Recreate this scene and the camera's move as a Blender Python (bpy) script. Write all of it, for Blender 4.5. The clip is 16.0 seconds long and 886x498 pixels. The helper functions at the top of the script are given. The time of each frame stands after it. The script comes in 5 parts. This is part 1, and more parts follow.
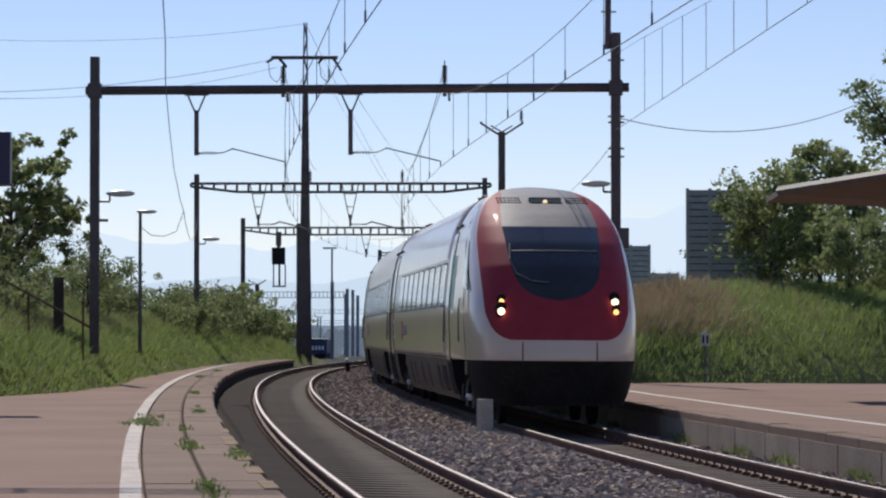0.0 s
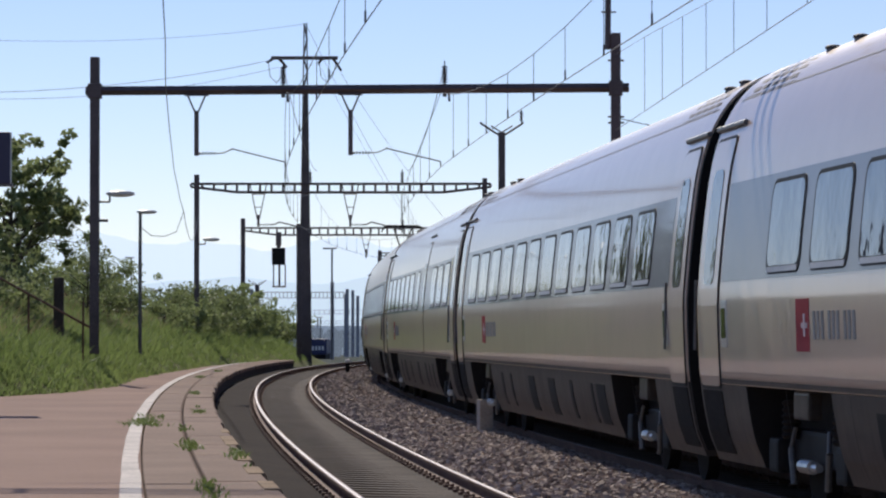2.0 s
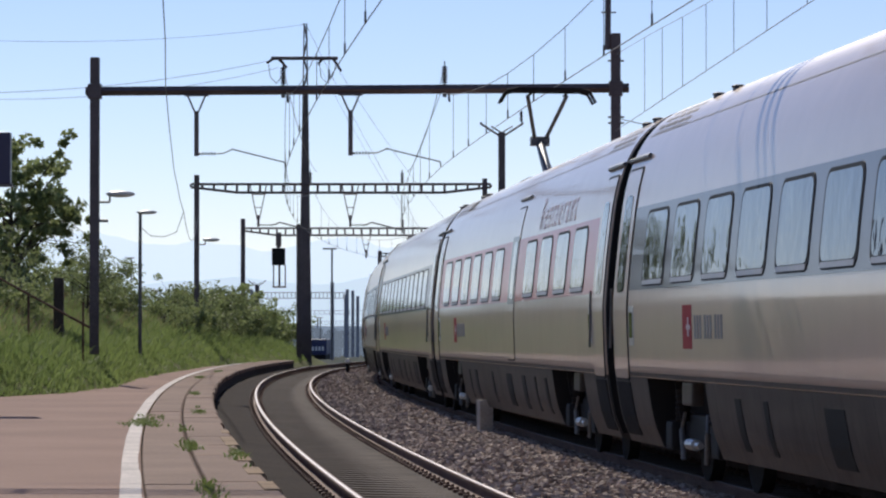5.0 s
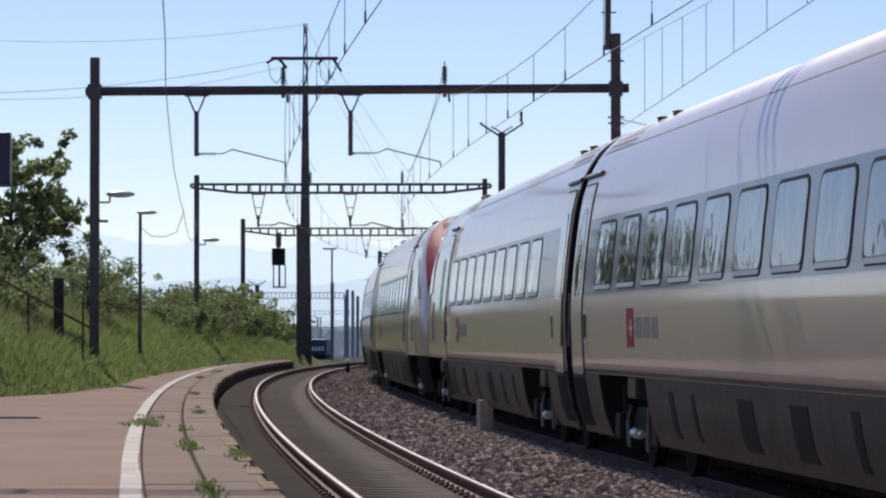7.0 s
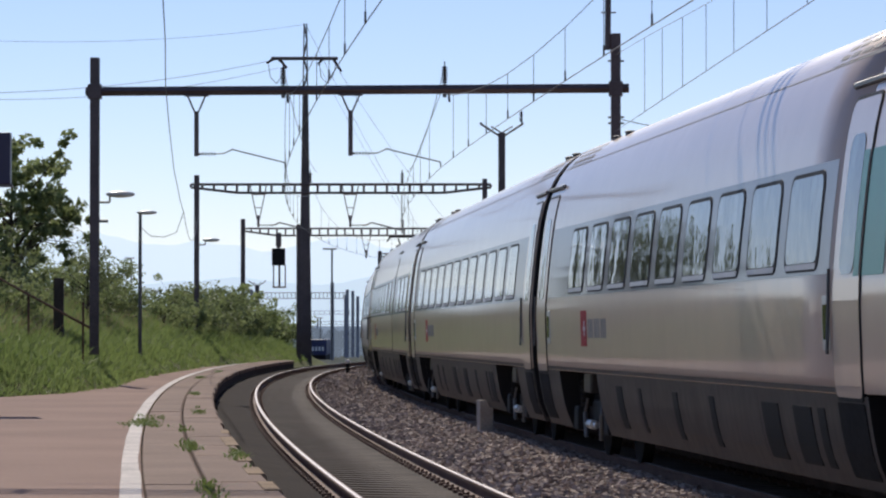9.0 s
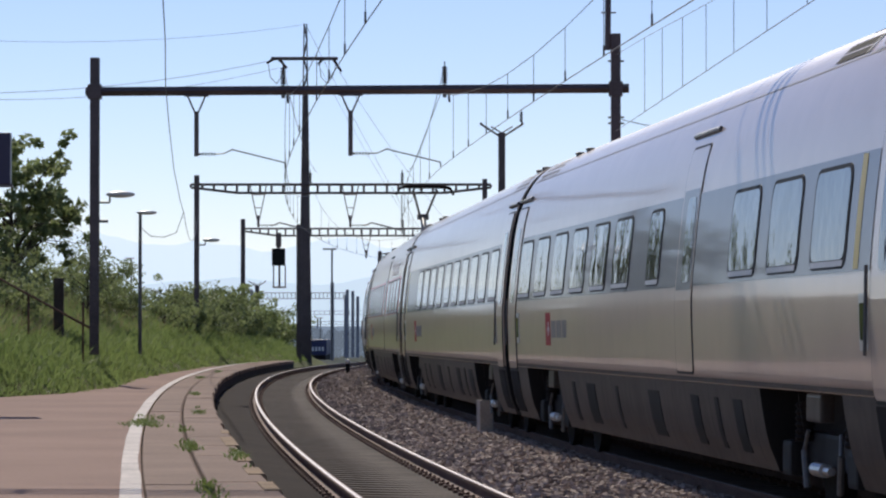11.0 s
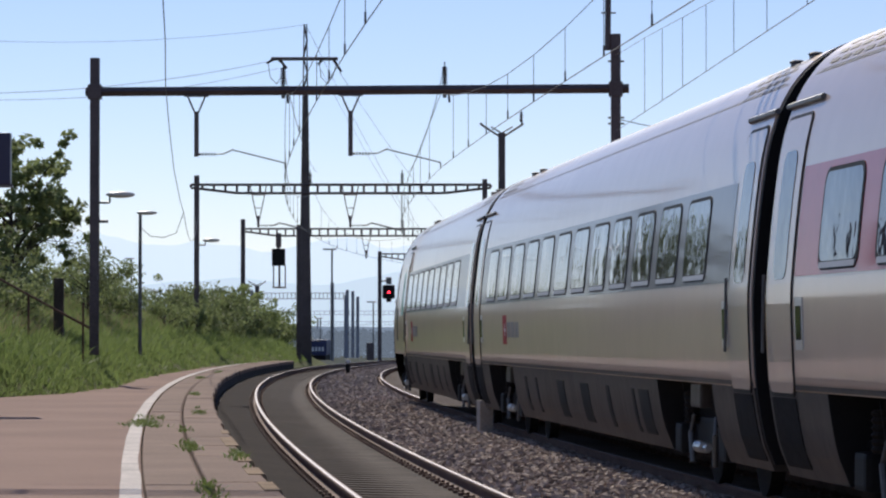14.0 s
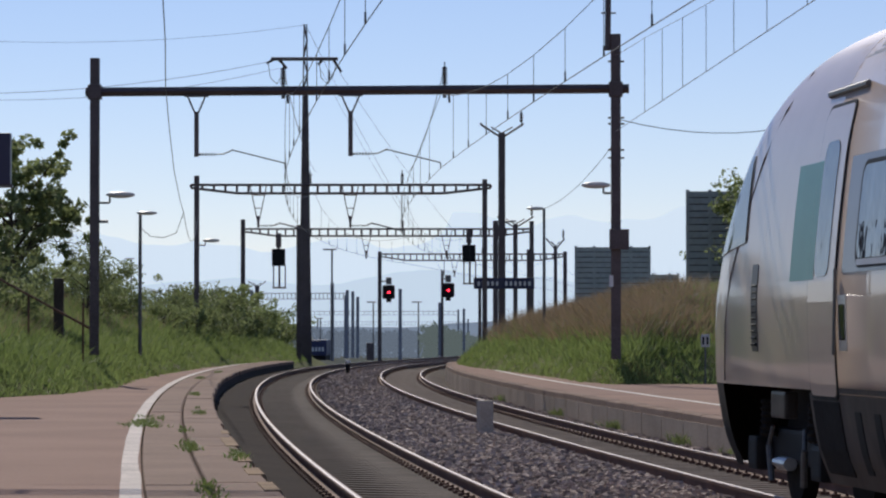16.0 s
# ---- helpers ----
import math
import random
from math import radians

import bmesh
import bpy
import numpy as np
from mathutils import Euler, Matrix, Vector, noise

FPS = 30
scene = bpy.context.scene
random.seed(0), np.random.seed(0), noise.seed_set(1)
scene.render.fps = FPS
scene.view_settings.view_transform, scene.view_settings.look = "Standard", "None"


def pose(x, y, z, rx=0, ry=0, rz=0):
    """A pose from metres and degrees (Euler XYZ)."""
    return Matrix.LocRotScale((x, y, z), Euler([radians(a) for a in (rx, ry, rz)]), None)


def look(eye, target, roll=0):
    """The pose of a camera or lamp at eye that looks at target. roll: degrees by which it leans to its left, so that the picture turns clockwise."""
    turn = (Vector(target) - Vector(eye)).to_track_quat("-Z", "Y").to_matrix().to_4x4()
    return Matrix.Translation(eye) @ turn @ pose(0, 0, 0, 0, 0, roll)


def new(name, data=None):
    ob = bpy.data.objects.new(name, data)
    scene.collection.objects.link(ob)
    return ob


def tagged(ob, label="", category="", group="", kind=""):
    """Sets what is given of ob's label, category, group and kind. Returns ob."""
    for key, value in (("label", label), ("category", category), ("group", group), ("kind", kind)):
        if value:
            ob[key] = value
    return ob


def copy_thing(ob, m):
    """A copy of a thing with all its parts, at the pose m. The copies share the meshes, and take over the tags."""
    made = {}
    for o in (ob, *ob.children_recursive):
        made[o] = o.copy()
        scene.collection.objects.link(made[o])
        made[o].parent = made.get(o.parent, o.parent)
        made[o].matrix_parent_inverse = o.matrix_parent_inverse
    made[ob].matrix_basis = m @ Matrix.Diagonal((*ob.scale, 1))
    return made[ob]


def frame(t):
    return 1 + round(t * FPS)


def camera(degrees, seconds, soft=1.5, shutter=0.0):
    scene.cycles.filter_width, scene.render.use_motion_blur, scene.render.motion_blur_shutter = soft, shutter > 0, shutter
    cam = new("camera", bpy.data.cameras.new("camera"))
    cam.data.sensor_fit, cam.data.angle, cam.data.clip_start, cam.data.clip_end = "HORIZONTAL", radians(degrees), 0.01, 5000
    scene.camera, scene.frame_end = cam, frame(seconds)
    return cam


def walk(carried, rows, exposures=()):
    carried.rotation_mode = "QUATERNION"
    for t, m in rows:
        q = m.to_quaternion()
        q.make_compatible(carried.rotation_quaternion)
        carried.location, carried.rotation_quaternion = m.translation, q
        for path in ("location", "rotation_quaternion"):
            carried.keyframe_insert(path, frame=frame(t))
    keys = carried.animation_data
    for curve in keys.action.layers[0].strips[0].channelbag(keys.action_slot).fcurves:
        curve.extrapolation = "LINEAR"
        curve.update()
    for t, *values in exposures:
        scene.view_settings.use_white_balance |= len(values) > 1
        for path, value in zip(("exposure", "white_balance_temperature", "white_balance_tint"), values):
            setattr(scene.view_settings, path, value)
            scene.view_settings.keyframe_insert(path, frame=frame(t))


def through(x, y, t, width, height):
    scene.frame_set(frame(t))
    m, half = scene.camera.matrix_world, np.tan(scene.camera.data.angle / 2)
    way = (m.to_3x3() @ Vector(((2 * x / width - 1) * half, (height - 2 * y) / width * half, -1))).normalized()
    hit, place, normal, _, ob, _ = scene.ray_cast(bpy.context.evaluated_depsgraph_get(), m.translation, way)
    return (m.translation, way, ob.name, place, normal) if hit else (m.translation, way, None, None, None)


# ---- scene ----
cam = camera(14.65, 16.0, soft=2.2)
EYE = Vector((0, 0, 1.513))
walk(cam, [(0, look(EYE, (0, 100, EYE.z + 2.446))), (4, look(EYE, (0, 100, EYE.z + 2.462))),
           (10, look(EYE, (0, 100, EYE.z + 2.472))), (16, look(EYE, (0, 100, EYE.z + 2.485)))],
     exposures=[(0, -0.03), (0.5, 0.03), (1.0, 0.07), (14.5, 0.05), (15.2, 0.0), (15.6, -0.05), (16, -0.13)])

# ---- light ----
SUN_TO = Vector((-0.26, 1.25, 1.0)).normalized()
world = bpy.data.worlds.new("sky")
scene.world = world
world.use_nodes = True
sky = world.node_tree.nodes.new("ShaderNodeTexSky")
sky.sky_type = "NISHITA"
sky.sun_disc = False
sky.sun_elevation = math.asin(SUN_TO.z)
sky.sun_rotation = math.atan2(SUN_TO.x, SUN_TO.y)
sky.altitude = 1800
sky.air_density, sky.dust_density, sky.ozone_density = 1.0, 0.0, 3.0
tint = world.node_tree.nodes.new("ShaderNodeMix")
tint.data_type, tint.blend_type = "RGBA", "MULTIPLY"
tint.inputs[0].default_value = 1.0
tint.inputs[7].default_value = (0.965, 0.875, 0.98, 1)
world.node_tree.links.new(sky.outputs[0], tint.inputs[6])
world.node_tree.links.new(tint.outputs[2], world.node_tree.nodes["Background"].inputs[0])
world.node_tree.nodes["Background"].inputs[1].default_value = 0.10
sun = new("sun", bpy.data.lights.new("sun", "SUN"))
sun.data.energy, sun.data.angle, sun.data.color = 3.6, radians(0.53), (1.0, 0.93, 0.83)
sun.matrix_world = look(SUN_TO * 100, (0, 0, 0))


# ---- materials ----
def mat(name, color, rough=0.6, metal=0.0, vary=0.15, scale=3.0, fine=40.0, bump=0.0, color2=None,
        spec=0.5, island=0.0, obj_random=0.0, coat=0.0, stretch=(1, 1, 1), coat_rough=0.06):
    m = bpy.data.materials.new(name)
    m.use_nodes = True
    nt = m.node_tree
    N, L = nt.nodes, nt.links
    b = N["Principled BSDF"]
    b.inputs["Roughness"].default_value = rough
    b.inputs["Metallic"].default_value = metal
    b.inputs["Specular IOR Level"].default_value = spec
    b.inputs["Coat Weight"].default_value, b.inputs["Coat Roughness"].default_value = coat, coat_rough
    tc = N.new("ShaderNodeTexCoord")
    mp = N.new("ShaderNodeMapping")
    mp.inputs["Scale"].default_value = stretch
    L.new(tc.outputs["Object"], mp.inputs[0])
    n1 = N.new("ShaderNodeTexNoise")
    n1.inputs["Scale"].default_value, n1.inputs["Detail"].default_value = scale, 4
    n2 = N.new("ShaderNodeTexNoise")
    n2.inputs["Scale"].default_value, n2.inputs["Detail"].default_value = fine, 3
    L.new(mp.outputs[0], n1.inputs[0])
    L.new(mp.outputs[0], n2.inputs[0])
    add = N.new("ShaderNodeMath")
    add.operation = "ADD"
    L.new(n1.outputs[0], add.inputs[0])
    L.new(n2.outputs[0], add.inputs[1])
    rng = N.new("ShaderNodeMapRange")
    rng.inputs[1].default_value, rng.inputs[2].default_value = 0.65, 1.35
    L.new(add.outputs[0], rng.inputs[0])
    last = rng.outputs[0]
    if island or obj_random:
        src = N.new("ShaderNodeNewGeometry") if island else N.new("ShaderNodeObjectInfo")
        out = src.outputs["Random Per Island"] if island else src.outputs["Random"]
        mx = N.new("ShaderNodeMix")
        mx.inputs[0].default_value = island or obj_random
        L.new(last, mx.inputs[2])
        L.new(out, mx.inputs[3])
        last = mx.outputs[0]
    c2 = color2 or tuple(min(1, c * (1 + vary)) for c in color)
    c1 = color if color2 else tuple(c * (1 - vary) for c in color)
    mix = N.new("ShaderNodeMix")
    mix.data_type = "RGBA"
    mix.inputs[6].default_value = (*c1, 1)
    mix.inputs[7].default_value = (*c2, 1)
    L.new(last, mix.inputs[0])
    L.new(mix.outputs[2], b.inputs["Base Color"])
    if bump:
        bp = N.new("ShaderNodeBump")
        bp.inputs["Strength"].default_value = bump
        bp.inputs["Distance"].default_value = 0.02
        L.new(n2.outputs[0], bp.inputs["Height"])
        L.new(bp.outputs[0], b.inputs["Normal"])
    return m


def leafy(name, color, color2, through=0.35, scale=0.4):
    """Thin green stuff that lets some light through."""
    m = mat(name, color, 0.6, scale=scale, fine=4, color2=color2, island=0.45)
    N, L = m.node_tree.nodes, m.node_tree.links
    tr = N.new("ShaderNodeBsdfTranslucent")
    mix = N.new("ShaderNodeMixShader")
    mix.inputs[0].default_value = through
    b = N["Principled BSDF"]
    L.new(b.inputs["Base Color"].links[0].from_socket, tr.inputs[0])
    L.new(b.outputs[0], mix.inputs[1])
    L.new(tr.outputs[0], mix.inputs[2])
    L.new(mix.outputs[0], N["Material Output"].inputs[0])
    return m


# emission colour: for lit lamps, and for haze painted on the distance
def glow(name, color, strength):
    m = bpy.data.materials.new(name)
    m.use_nodes = True
    b = m.node_tree.nodes["Principled BSDF"]
    b.inputs["Base Color"].default_value = (*(c * 0.3 for c in color), 1)
    b.inputs["Emission Color"].default_value = (*color, 1)
    b.inputs["Emission Strength"].default_value = strength
    b.inputs["Roughness"].default_value, b.inputs["Specular IOR Level"].default_value = 0.9, 0.0
    return m


M_ASPHALT = mat("platform_asphalt", (0.288, 0.184, 0.140), 0.9, scale=0.35, fine=30, vary=0.22, bump=0.25, spec=0.12)
M_CONCRETE = mat("concrete", (0.38, 0.30, 0.235), 0.9, scale=0.9, fine=25, vary=0.35, bump=0.3, spec=0.12, obj_random=0.3)
M_KERB_OCHRE = mat("worn_ochre_stone", (0.30, 0.21, 0.13), 0.9, scale=2.5, fine=30, vary=0.3, bump=0.3, spec=0.12)
M_WHITE_LINE = mat("line_paint", (0.60, 0.53, 0.47), 0.8, scale=2.0, fine=20, vary=0.3, spec=0.12)
M_BALLAST = mat("ballast_bed", (0.10, 0.08, 0.066), 0.95, scale=1.5, fine=22, vary=0.5, bump=0.9, spec=0.12)
M_STONE = mat("ballast_stone", (0.12, 0.090, 0.072), 0.9, scale=2.0, fine=30, color2=(0.63, 0.50, 0.415), island=0.75, spec=0.12)
M_TRACKBED = mat("dark_track_bed", (0.027, 0.0175, 0.013), 0.95, scale=1.0, fine=28, vary=0.4, bump=0.6, spec=0.08)
M_RAIL_HEAD = mat("polished_rail_steel", (0.17, 0.145, 0.143), 0.5, 1.0, scale=0.5, fine=10, vary=0.1)
M_RAIL = mat("rusty_rail_steel", (0.15, 0.085, 0.062), 0.75, 0.2, scale=2.0, fine=30, vary=0.35, spec=0.12)
M_SLEEPER = mat("weathered_sleeper", (0.075, 0.055, 0.043), 0.85, scale=1.5, fine=25, vary=0.3, obj_random=0.4, spec=0.12)
M_STEEL = mat("brown_painted_steel", (0.115, 0.09, 0.09), 0.6, 0.3, scale=1.5, fine=20, vary=0.3)
M_STEEL_GREY = mat("grey_galvanised_steel", (0.13, 0.13, 0.13), 0.5, 0.5, scale=1.5, fine=20, vary=0.25)
M_WIRE = mat("dark_wire", (0.09, 0.085, 0.09), 0.5, 0.5)
M_CERAMIC = mat("brown_insulator_glaze", (0.06, 0.04, 0.035), 0.25, vary=0.2)
M_LAMP = mat("pale_lamp_housing", (0.6, 0.58, 0.55), 0.35, vary=0.1)
M_GRASS_SOIL = mat("grassy_soil", (0.10, 0.12, 0.03), 0.95, scale=0.5, fine=12, color2=(0.15, 0.15, 0.05), bump=0.8, spec=0.12)
M_GRASS = leafy("grass_blade", (0.125, 0.185, 0.045), (0.295, 0.36, 0.13), 0.55)
M_STRAW = leafy("dry_grass", (0.20, 0.15, 0.08), (0.40, 0.29, 0.19), 0.4)
M_LEAF = leafy("leaf", (0.13, 0.18, 0.058), (0.36, 0.40, 0.18), 0.56)
M_LEAF_DARK = leafy("dark_leaf", (0.09, 0.12, 0.045), (0.25, 0.285, 0.115), 0.48)
M_SLAB = mat("worn_edge_slab", (0.262, 0.182, 0.138), 0.9, scale=0.8, fine=28, vary=0.25, bump=0.3, obj_random=0.25, spec=0.12)
# concrete darkened to hold the platform wall's shade in its colour
M_WALL_DARK = mat("shade_dark_concrete", (0.075, 0.065, 0.055), 0.95, scale=1.2, fine=20, vary=0.4, bump=0.4, spec=0.12)
M_WEED = leafy("weed_leaf", (0.10, 0.15, 0.035), (0.24, 0.30, 0.09))
M_PETAL = mat("pale_flower", (0.6, 0.58, 0.45), 0.7)
M_BARK = mat("bark", (0.07, 0.055, 0.042), 0.95, scale=3, fine=20, vary=0.35, bump=0.6)
M_BODY = mat("silver_white_body_paint", (0.63, 0.485, 0.38), 0.38, 0.18, scale=0.35, fine=2.5, vary=0.06, spec=0.35, coat=0.65, coat_rough=0.08)
M_SKIRT = mat("grimy_grey_skirt_paint", (0.048, 0.041, 0.038), 0.5, 0.0, scale=0.9, fine=7, vary=0.5, stretch=(1, 1, 0.5), spec=0.15, coat=0.22, coat_rough=0.16)
M_BLACK = mat("black_rubber_and_shade", (0.012, 0.012, 0.013), 0.6, vary=0.2, spec=0.15)
M_UNDER = mat("sooty_underframe", (0.022, 0.019, 0.017), 0.8, scale=2, fine=18, vary=0.4, spec=0.1)
M_BAND = mat("blue_grey_window_band", (0.12, 0.105, 0.105), 0.4, 0.05, scale=0.4, fine=4, vary=0.08, spec=0.3, coat=0.5, coat_rough=0.05)
M_BAND_RED = mat("red_window_band", (0.44, 0.05, 0.06), 0.35, 0.0, scale=0.4, fine=4, vary=0.1, coat=0.4, coat_rough=0.05, spec=0.2)
M_RED = mat("red_nose_paint", (0.345, 0.044, 0.060), 0.6, 0.0, scale=0.4, fine=4, vary=0.12, coat=0.10, coat_rough=0.04, spec=0.05)
M_GREEN = mat("turquoise_door_panel", (0.065, 0.27, 0.215), 0.35, vary=0.08, coat=0.05, spec=0.3)
M_GLASS = mat("dark_window_glass", (0.05, 0.055, 0.055), 0.04, 0.0, vary=0.2, spec=0.62, scale=0.8, fine=1.7, bump=0.55)
M_SCREEN = mat("dark_windscreen_glass", (0.035, 0.035, 0.037), 0.06, 0.0, vary=0.2, spec=0.7)
M_SILVER = mat("bare_metal", (0.5, 0.5, 0.5), 0.35, 0.9, vary=0.15)
M_ROOF_GEAR = mat("grey_roof_grille", (0.22, 0.22, 0.225), 0.6, 0.2, vary=0.2)
M_ROOF_SLOT = mat("dark_roof_slot", (0.06, 0.06, 0.065), 0.6, vary=0.2)
M_SIGN_BLUE = mat("dark_blue_sign", (0.018, 0.018, 0.06), 0.4, vary=0.1)
M_SIGN_WHITE = mat("white_sign", (0.7, 0.7, 0.7), 0.5, vary=0.1)
M_GREY_WALL = mat("grey_corrugated_sheet", (0.40, 0.42, 0.40), 0.6, 0.2, scale=0.4, fine=6, vary=0.2)
M_CANOPY = mat("brown_canopy_boards", (0.13, 0.105, 0.085), 0.8, scale=0.6, fine=12, vary=0.2)
M_BLUE_WAGON = mat("blue_wagon_paint", (0.03, 0.035, 0.10), 0.6, vary=0.2)
# no lamps: the ridges' haze is put into these glowing colours
M_HILL = glow("haze_glow_mountain", (0.69, 0.80, 0.915), 1.0)
M_HILL_MID = glow("haze_glow_hills", (0.59, 0.705, 0.825), 1.0)
M_HILL_NEAR = glow("haze_glow_ridge", (0.20, 0.25, 0.33), 1.0)
# distant leaves emit a flat blue-grey, the haze painted in
M_FAR_WOOD = glow("haze_glow_wood", (0.125, 0.155, 0.20), 1.0)
M_FAR_TREE = glow("haze_glow_trees", (0.10, 0.125, 0.125), 1.0)
M_FIELD = mat("far_fields", (0.045, 0.055, 0.04), 1.0, scale=0.01, fine=0.1, vary=0.3, spec=0.12)
M_LINE_BRIGHT = mat("fresh_line_paint", (0.72, 0.67, 0.60), 0.8, scale=2.0, fine=20, vary=0.15, spec=0.12)
M_BED_BROWN = mat("brown_gritty_bed", (0.10, 0.074, 0.057), 0.95, scale=1.2, fine=24, vary=0.4, bump=0.6, spec=0.1)
M_SLEEPER_PALE = mat("pale_sleeper", (0.19, 0.15, 0.12), 0.9, scale=1.5, fine=25, vary=0.3, obj_random=0.4, spec=0.12)
# paler, bluer steel for far posts: distance haze put into the colour
M_STEEL_FAR = mat("haze_tinted_steel", (0.27, 0.28, 0.32), 0.8, vary=0.15)
M_MARKER = mat("pale_concrete", (0.42, 0.37, 0.32), 0.9, scale=3, fine=30, vary=0.25, bump=0.3, spec=0.12)
# body colour turned grey over the windscreen, its shade put into the paint
M_BROW = mat("shaded_brow_paint", (0.165, 0.16, 0.17), 0.6, 0.0, scale=0.5, fine=6, vary=0.12, spec=0.12, coat=0.15, coat_rough=0.04)
M_SILL = mat("pale_window_sill", (0.42, 0.41, 0.42), 0.4, 0.3, vary=0.1)
M_TEXT = mat("mauve_lettering", (0.54, 0.43, 0.47), 0.5, vary=0.1)
M_YELLOW = mat("yellow_class_stripe", (0.55, 0.42, 0.08), 0.4, vary=0.1)
M_HEADLIGHT = glow("lit_headlight", (1.0, 0.78, 0.5), 3)
M_AMBER = glow("lit_amber_lamp", (1.0, 0.55, 0.18), 2.2)
M_TOP_LAMP = glow("lit_top_lamp", (1.0, 0.74, 0.52), 1.1)
M_RED_LAMP = glow("lit_red_signal", (1.0, 0.02, 0.04), 10)


# ---- building helpers ----
def mesh_of(name, verts, faces, material, smooth=False):
    me = bpy.data.meshes.new(name)
    me.from_pydata([tuple(v) for v in verts], [], faces)
    me.materials.append(material)
    if smooth:
        me.polygons.foreach_set("use_smooth", [True] * len(me.polygons))
    me.update()
    return me


def put(name, me, parent=None, m=None, label=""):
    ob = new(name, me)
    if m is not None:
        ob.matrix_basis = m
    if parent is not None:
        ob.parent = parent
    return tagged(ob, label) if label else ob


def part(name, bm, material, parent, label="", m=None, smooth=False):
    me = bpy.data.meshes.new(name)
    bm.to_mesh(me)
    bm.free()
    me.materials.append(material)
    if smooth:
        me.polygons.foreach_set("use_smooth", [True] * len(me.polygons))
    return put(name, me, parent, m, label)


def thing(name, label, category, m=None, group="", kind=""):
    ob = new(name)
    ob.empty_display_size = 0.2
    if m is not None:
        ob.matrix_basis = m
    return tagged(ob, label, category, group, kind)


def box(bm, lo, hi, bevel=0.0):
    lo, hi = Vector(lo), Vector(hi)
    r = bmesh.ops.create_cube(bm, size=1, matrix=Matrix.Translation((lo + hi) / 2) @ Matrix.Diagonal((*(hi - lo), 1)))
    if bevel:
        es = {e for v in r["verts"] for e in v.link_edges}
        bmesh.ops.bevel(bm, geom=list(es), offset=bevel, segments=2, affect="EDGES", profile=0.7)
    return bm


def rod(bm, a, b, r, r2=None, seg=8):
    a, b = Vector(a), Vector(b)
    d = b - a
    q = d.to_track_quat("Z", "Y").to_matrix().to_4x4()
    bmesh.ops.create_cone(bm, cap_ends=True, segments=seg, radius1=r, radius2=r if r2 is None else r2, depth=d.length,
                          matrix=Matrix.Translation((a + b) / 2) @ q)
    return bm


def ball(bm, c, r, sub=1, sc=(1, 1, 1)):
    bmesh.ops.create_icosphere(bm, subdivisions=sub, radius=r, matrix=Matrix.Translation(c) @ Matrix.Diagonal((*sc, 1)))
    return bm


def BM():
    return bmesh.new()


# ---- the line of the track: right-hand track, s in metres away from the eye, off to the right ----
S0, S1 = -480, 760
SS = np.arange(S0, S1 + 1)
SC = np.clip(SS, -60, 150)
KK = 0.701e-3 - 0.505e-5 * SC + 1.097e-7 * SC ** 2
KK = np.where(SS > 150, np.maximum(0, KK * (1 - (SS - 150) / 15.0)), KK)
HH = np.cumsum(KK)
HH = HH - HH[-S0] - 0.087
XX, YY = np.cumsum(np.sin(HH)), np.cumsum(np.cos(HH))
XX, YY = XX - XX[-S0] + 3.441, YY - YY[-S0] + 36.177
D = 3.85
CANT = 0.053


def on(s, off, z=0.0):
    """A point beside the line: off metres to its right, z over the rails."""
    h = np.interp(s, SS, HH)
    return Vector((np.interp(s, SS, XX) + off * math.cos(h), np.interp(s, SS, YY) - off * math.sin(h), z))


def turn_at(s):
    """The degrees by which the line is turned clockwise from +y."""
    return math.degrees(np.interp(s, SS, HH))


def sweep(s_list, profile, closed=False):
    """A strip along the line: profile is a list of (off, z), or a function of s that gives one."""
    verts, faces = [], []
    n = 0
    for i, s in enumerate(s_list):
        pr = profile(s) if callable(profile) else profile
        n = len(pr)
        verts += [on(s, o, z) for o, z in pr]
        if i:
            a, b = (i - 1) * n, i * n
            for j in range(n if closed else n - 1):
                k = (j + 1) % n
                faces.append((a + j, b + j, b + k, a + k))
    if closed:
        faces.append(tuple(range(n)))
        faces.append(tuple(reversed(range(len(verts) - n, len(verts)))))
    return verts, faces


def steps(a, b, d):
    n = max(1, round((b - a) / d))
    return [a + (b - a) * i / n for i in range(n + 1)]


def fbm(x, y, sc):
    return noise.fractal(Vector((x / sc, y / sc, 3.1)), 1.0, 2.0, 4)


# ---- ground, tracks, platforms ----
def build_ground():
    xs = [-4600, -1500, -500, -150, -60, 60, 150, 500, 1500, 4600]
    ys = [-600, -200, -60, 0, 60, 120, 200, 300, 500, 900, 1500, 2500, 4700]
    v = [(x, y, -0.75 - max(0, y - 300) * 0.006) for y in ys for x in xs]
    f = [(j * len(xs) + i, j * len(xs) + i + 1, (j + 1) * len(xs) + i + 1, (j + 1) * len(xs) + i)
         for j in range(len(ys) - 1) for i in range(len(xs) - 1)]
    tagged(put("ground", mesh_of("ground", v, f, M_FIELD)), "flat green fields fading into the distance", "ground", kind="structure")
    # formation with ballast shoulders
    v, f = sweep(steps(-60, 420, 3), [(-D - 1.75, -0.34), (-D - 1.4, -0.26), (-D - 1.15, -0.16), (-D + 1.2, -0.19), (-D / 2 - 0.5, -0.2),
                                      (-D / 2 + 0.4, -0.19), (-1.6, -0.15), (-0.85, -0.13), (-0.6, -0.2), (1.2, -0.2), (1.45, -0.26), (1.75, -0.34)])
    tagged(put("ballast_bed", mesh_of("ballast_bed", v, f, M_BALLAST)), "grey crushed stone ballast under both tracks", "ballast", kind="structure")


